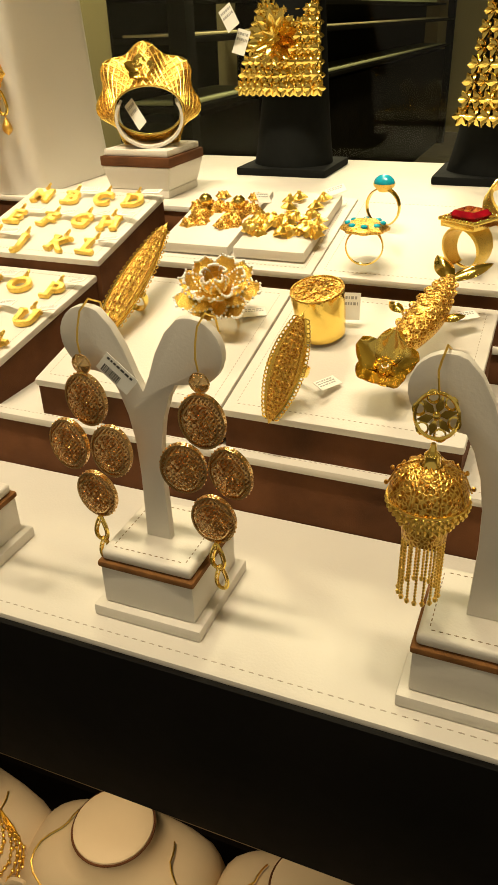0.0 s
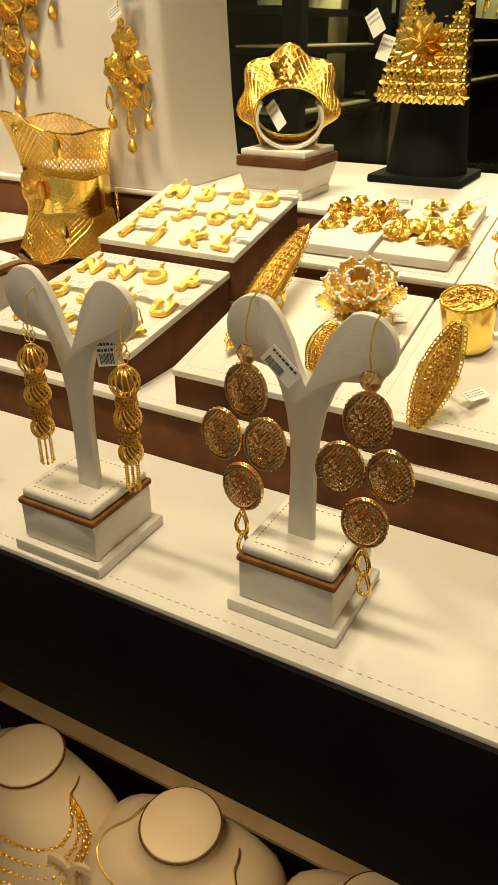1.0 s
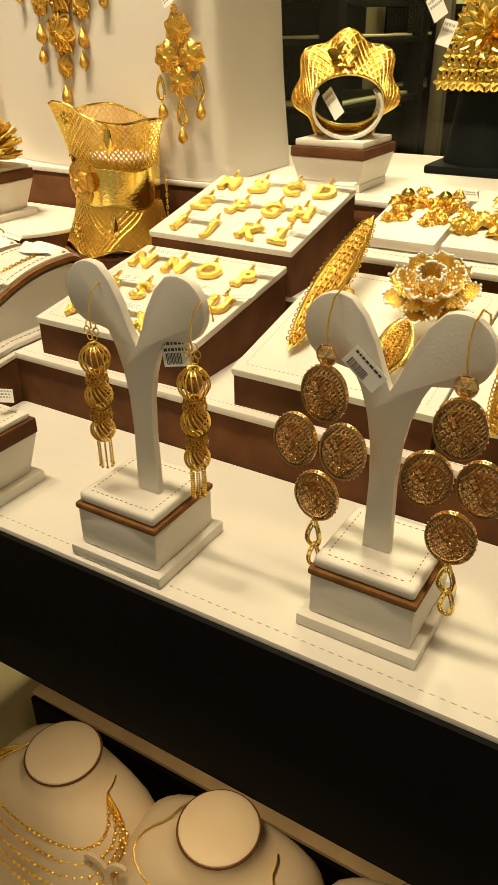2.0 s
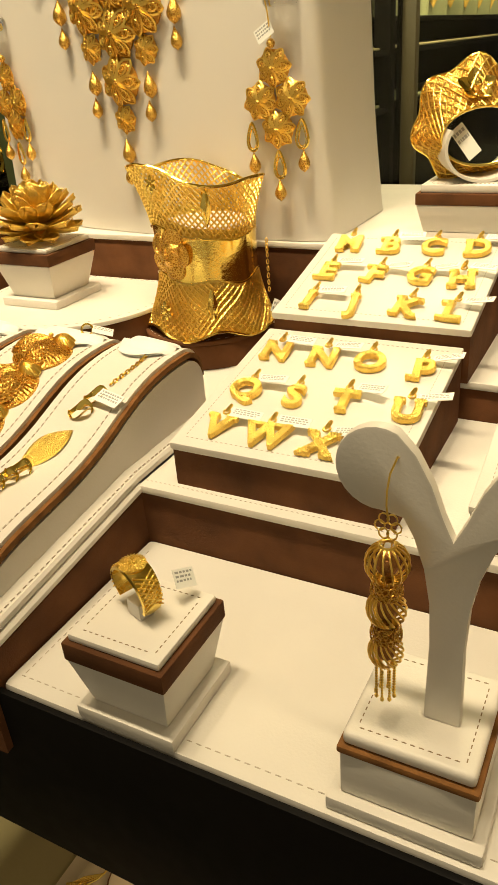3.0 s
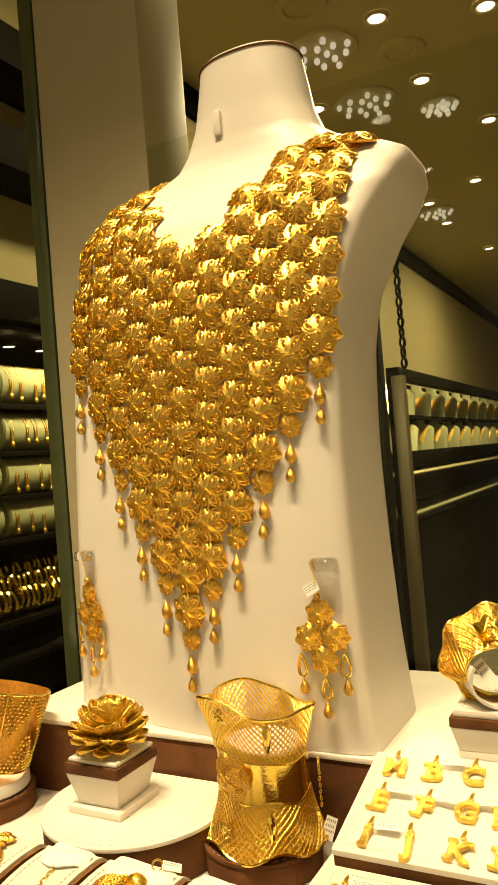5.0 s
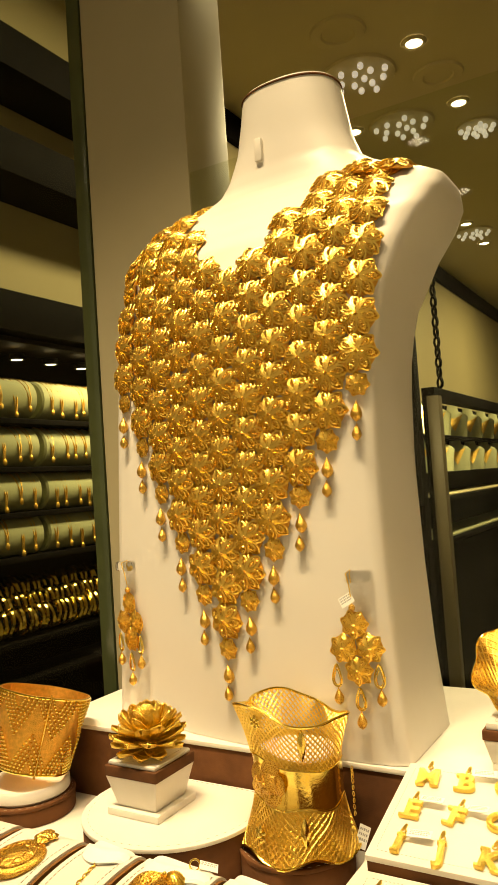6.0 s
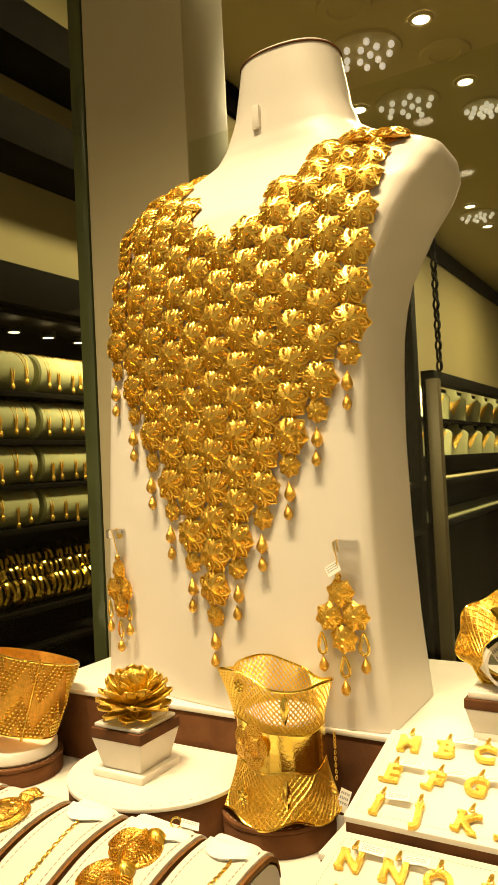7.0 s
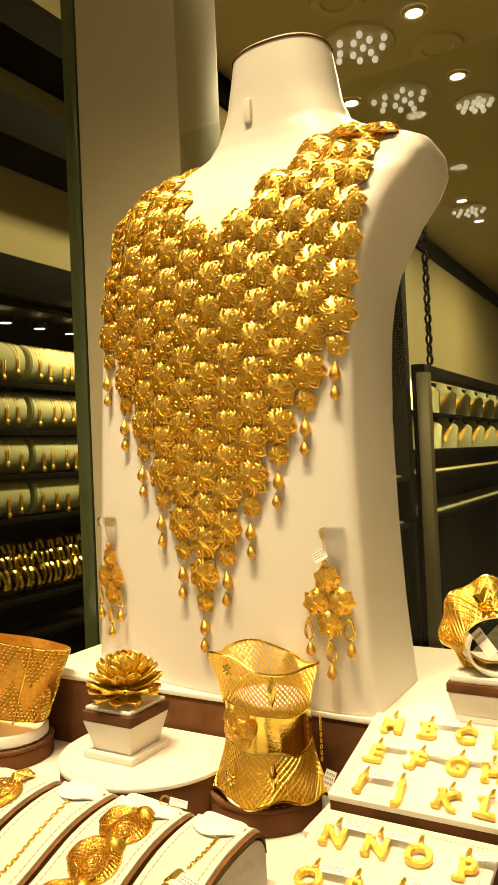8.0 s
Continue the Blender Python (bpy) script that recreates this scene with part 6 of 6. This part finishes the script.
for k in range(6):
    o = thing("spot_lamp", (-1.510, 1.08 + 0.105 * k, 1.612), "small round shelf spotlight", "spotlight", "shelf spotlights")
    part("lens", Geo().lathe([(0.0001, -0.002), (0.013, -0.002), (0.014, 0.0), (0.012, 0.012)], 16), LAMPGLOW, o)
    part("trim", Geo().lathe([(0.014, -0.003), (0.018, -0.002), (0.018, 0.012)], 16), DARKWOOD, o)
lamp("cabinet_light", (-1.36, 1.35, 1.64), (-1.54, 1.35, 1.2), 0.55, 0.2, (1.0, 0.85, 0.45))
BANGLE = Geo().tube(ring_path(0.030, 22), 0.0058, 6, True).mesh("bangle", GOLD)
for r in range(3):
    rack = thing("bangle_rack", (-1.52 + 0.02 * r - 0.03, 0.86, 1.025 + 0.030 * (2 - r)), "black bar loaded with rows of gold bangles", "bangle rack", "bangle racks")
    part("bar", Geo().tube([(0, 0, 0), (0, 1.0, 0)], 0.012, 10), BLACK, rack)
    for k in range(58):
        o = part("bangle", BANGLE, GOLD, rack)
        o.matrix_basis = pose(0, 0.012 + 0.0170 * k, random.uniform(-0.003, 0.001), 90 + random.uniform(-14, 14), 0, random.uniform(-8, 8))


# ---- far cabinets ----
def far_bust(x, y, z, s, parent_group):
    ob = thing("far_bust", (x, y, z), "pale necklace bust with a gold bib in a cabinet", "display bust", parent_group, turn=(0, 0, 24))
    rows = []
    for t, a, b in ((0, 0.085, 0.03), (0.3, 0.090, 0.035), (0.62, 0.10, 0.035), (0.72, 0.080, 0.034), (0.80, 0.040, 0.030), (1.0, 0.034, 0.028)):
        rows.append([(1.3 * a * s * math.cos(2 * math.pi * k / 20), b * s * math.sin(2 * math.pi * k / 20) + 0.03 * t * s, 0.29 * s * t) for k in range(20)])
    part("body", Geo().grid(rows, None, True, True, True), ROLLCLOTH, ob, angle=60)
    g = Geo().add([(-0.080 * s, -0.022 * s, 0.20 * s), (0.080 * s, -0.022 * s, 0.20 * s), (0.0, -0.046 * s, 0.05 * s), (0.0, -0.028 * s, 0.165 * s), (0, -0.02 * s, 0.12 * s)], [(0, 2, 3), (3, 2, 1), (0, 3, 4), (3, 1, 4), (0, 4, 2), (1, 2, 4)])
    part("bib", g, FILIGREE, ob, "orange-gold bib necklace")
    return ob


def far_cabinet(y0, y1, top, label):
    ob = thing("glass_cabinet", (-1.60, y0, 0), label, "cabinet")
    L, D = y1 - y0, 0.30
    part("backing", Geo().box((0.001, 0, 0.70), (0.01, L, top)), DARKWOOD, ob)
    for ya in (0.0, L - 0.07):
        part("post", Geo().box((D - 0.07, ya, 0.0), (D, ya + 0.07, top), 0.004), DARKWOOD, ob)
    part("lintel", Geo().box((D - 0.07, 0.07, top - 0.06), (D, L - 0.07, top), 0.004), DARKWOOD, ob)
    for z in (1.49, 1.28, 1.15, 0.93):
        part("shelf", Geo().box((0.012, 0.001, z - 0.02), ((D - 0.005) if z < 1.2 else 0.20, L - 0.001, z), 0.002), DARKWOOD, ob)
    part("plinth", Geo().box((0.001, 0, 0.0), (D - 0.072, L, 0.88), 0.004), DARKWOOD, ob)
    return ob


far_cabinet(2.60, 3.50, 2.15, "dark wooden glass cabinet with necklace busts")
far_cabinet(3.74, 8.60, 1.72, "long low dark cabinet with necklace busts")
for y0, n in ((2.66, 2), (3.82, 12)):
    for z in (1.491, 1.281):
        for k in range(n):
            far_bust(-1.47, y0 + 0.12 + 0.37 * k, z, 0.70 if z > 1.3 else 0.71, "busts in the far cabinets")
for y0, y1 in ((2.66, 3.42), (3.82, 8.40)):
    lone("display_cloth", Geo().box((-1.585, y0, 0.9315), (-1.34, y1, 0.942), 0.003), ROLLCLOTH, "pale cloth pad with gold pieces on a cabinet shelf", "display pad")
    lone("display_pad", Geo().box((-1.585, y0, 1.1515), (-1.34, y1, 1.160), 0.003), CEILPAINT, "olive pad on a cabinet shelf", "display pad")
    lamp("cabinet_light", (-1.36, y0 + 0.05, 1.655), (-1.46, y0 + 0.55, 1.3), 2.0, 0.12, (1.0, 0.85, 0.45))
pole = thing("rope_post", (-1.27, 3.62, 0.0), "pale post hung with a twisted chain", "post")
part("post", Geo().box((-0.03, -0.03, 0), (0.03, 0.03, 1.66), 0.004), POSTPAINT, pole)
part("twisted_chain", chain(Geo(), [(0.05, -0.05, 2.69 - 0.1 * k) for k in range(11)], 0.008, 0.034), DARKWOOD, pole)


# ---- ceiling lamps ----
def downlight(x, y, r=0.034):
    ob = thing("ceiling_downlight", (x, y, 2.70), "round recessed ceiling downlight, switched on", "downlight", "ceiling downlights")
    part("lens", Geo().lathe([(0.0001, -0.006), (r * 0.8, -0.006), (r * 0.82, -0.002)], 24), LAMPGLOW, ob)
    part("trim", Geo().lathe([(r * 0.82, -0.007), (r, -0.010), (r * 1.25, -0.001)], 24), CEILPAINT, ob)


for x, y in ((-0.867, 2.353), (-0.853, 2.848), (-1.273, 2.815), (-0.70, 3.38), (-1.20, 4.30), (-1.205, 4.75), (-0.90, 4.1), (-1.10, 5.6), (-0.55, 2.50)):
    downlight(x, y)


def crystal_light(x, y, r):
    ob = thing("crystal_light", (x, y, 2.70), "flush ceiling light of glowing crystal bulbs", "ceiling light", "crystal ceiling lights")
    part("plate", Geo().lathe([(0.001, -0.008), (r * 1.1, -0.008), (r * 1.15, -0.001)], 28), CEILPAINT, ob)
    for k in range(14):
        a = k * 2.4
        d = r * 0.95 * math.sqrt((k + 0.5) / 14)
        part("bulb", Geo().ball((d * math.cos(a), d * math.sin(a), -0.022), 0.012, 8), STARGLOW, ob)


for x, y, r in ((-1.092, 2.425, 0.115), (-1.094, 2.883, 0.115), (-0.846, 3.102, 0.075), (-1.205, 4.49, 0.10), (-1.62 + 0.35, 1.62, 0.11)):
    crystal_light(x, y, r)
for x, y in ((-0.86, 2.60), (-1.05, 2.15)):
    vent = thing("ceiling_vent", (x, y, 2.70), "round olive ceiling loudspeaker grille", "grille")
    part("grille", Geo().lathe([(0.001, -0.004), (0.05, -0.004), (0.055, -0.010), (0.085, -0.008), (0.09, -0.001)], 28), CEILPAINT, vent)
# Grid of unseen lights, added for gold reflections and front fill.
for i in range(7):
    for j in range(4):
        o = thing("sparkle_light", (-3.3 + 0.95 * i, -0.85 - 0.95 * j, 3.20), "unseen round light added outside for sparkle in the gold", "downlight", "mall downlights")
        part("lens", Geo().lathe([(0.0001, -0.006), (0.055, -0.006), (0.057, -0.002)], 16), SPARKLEGLOW, o)
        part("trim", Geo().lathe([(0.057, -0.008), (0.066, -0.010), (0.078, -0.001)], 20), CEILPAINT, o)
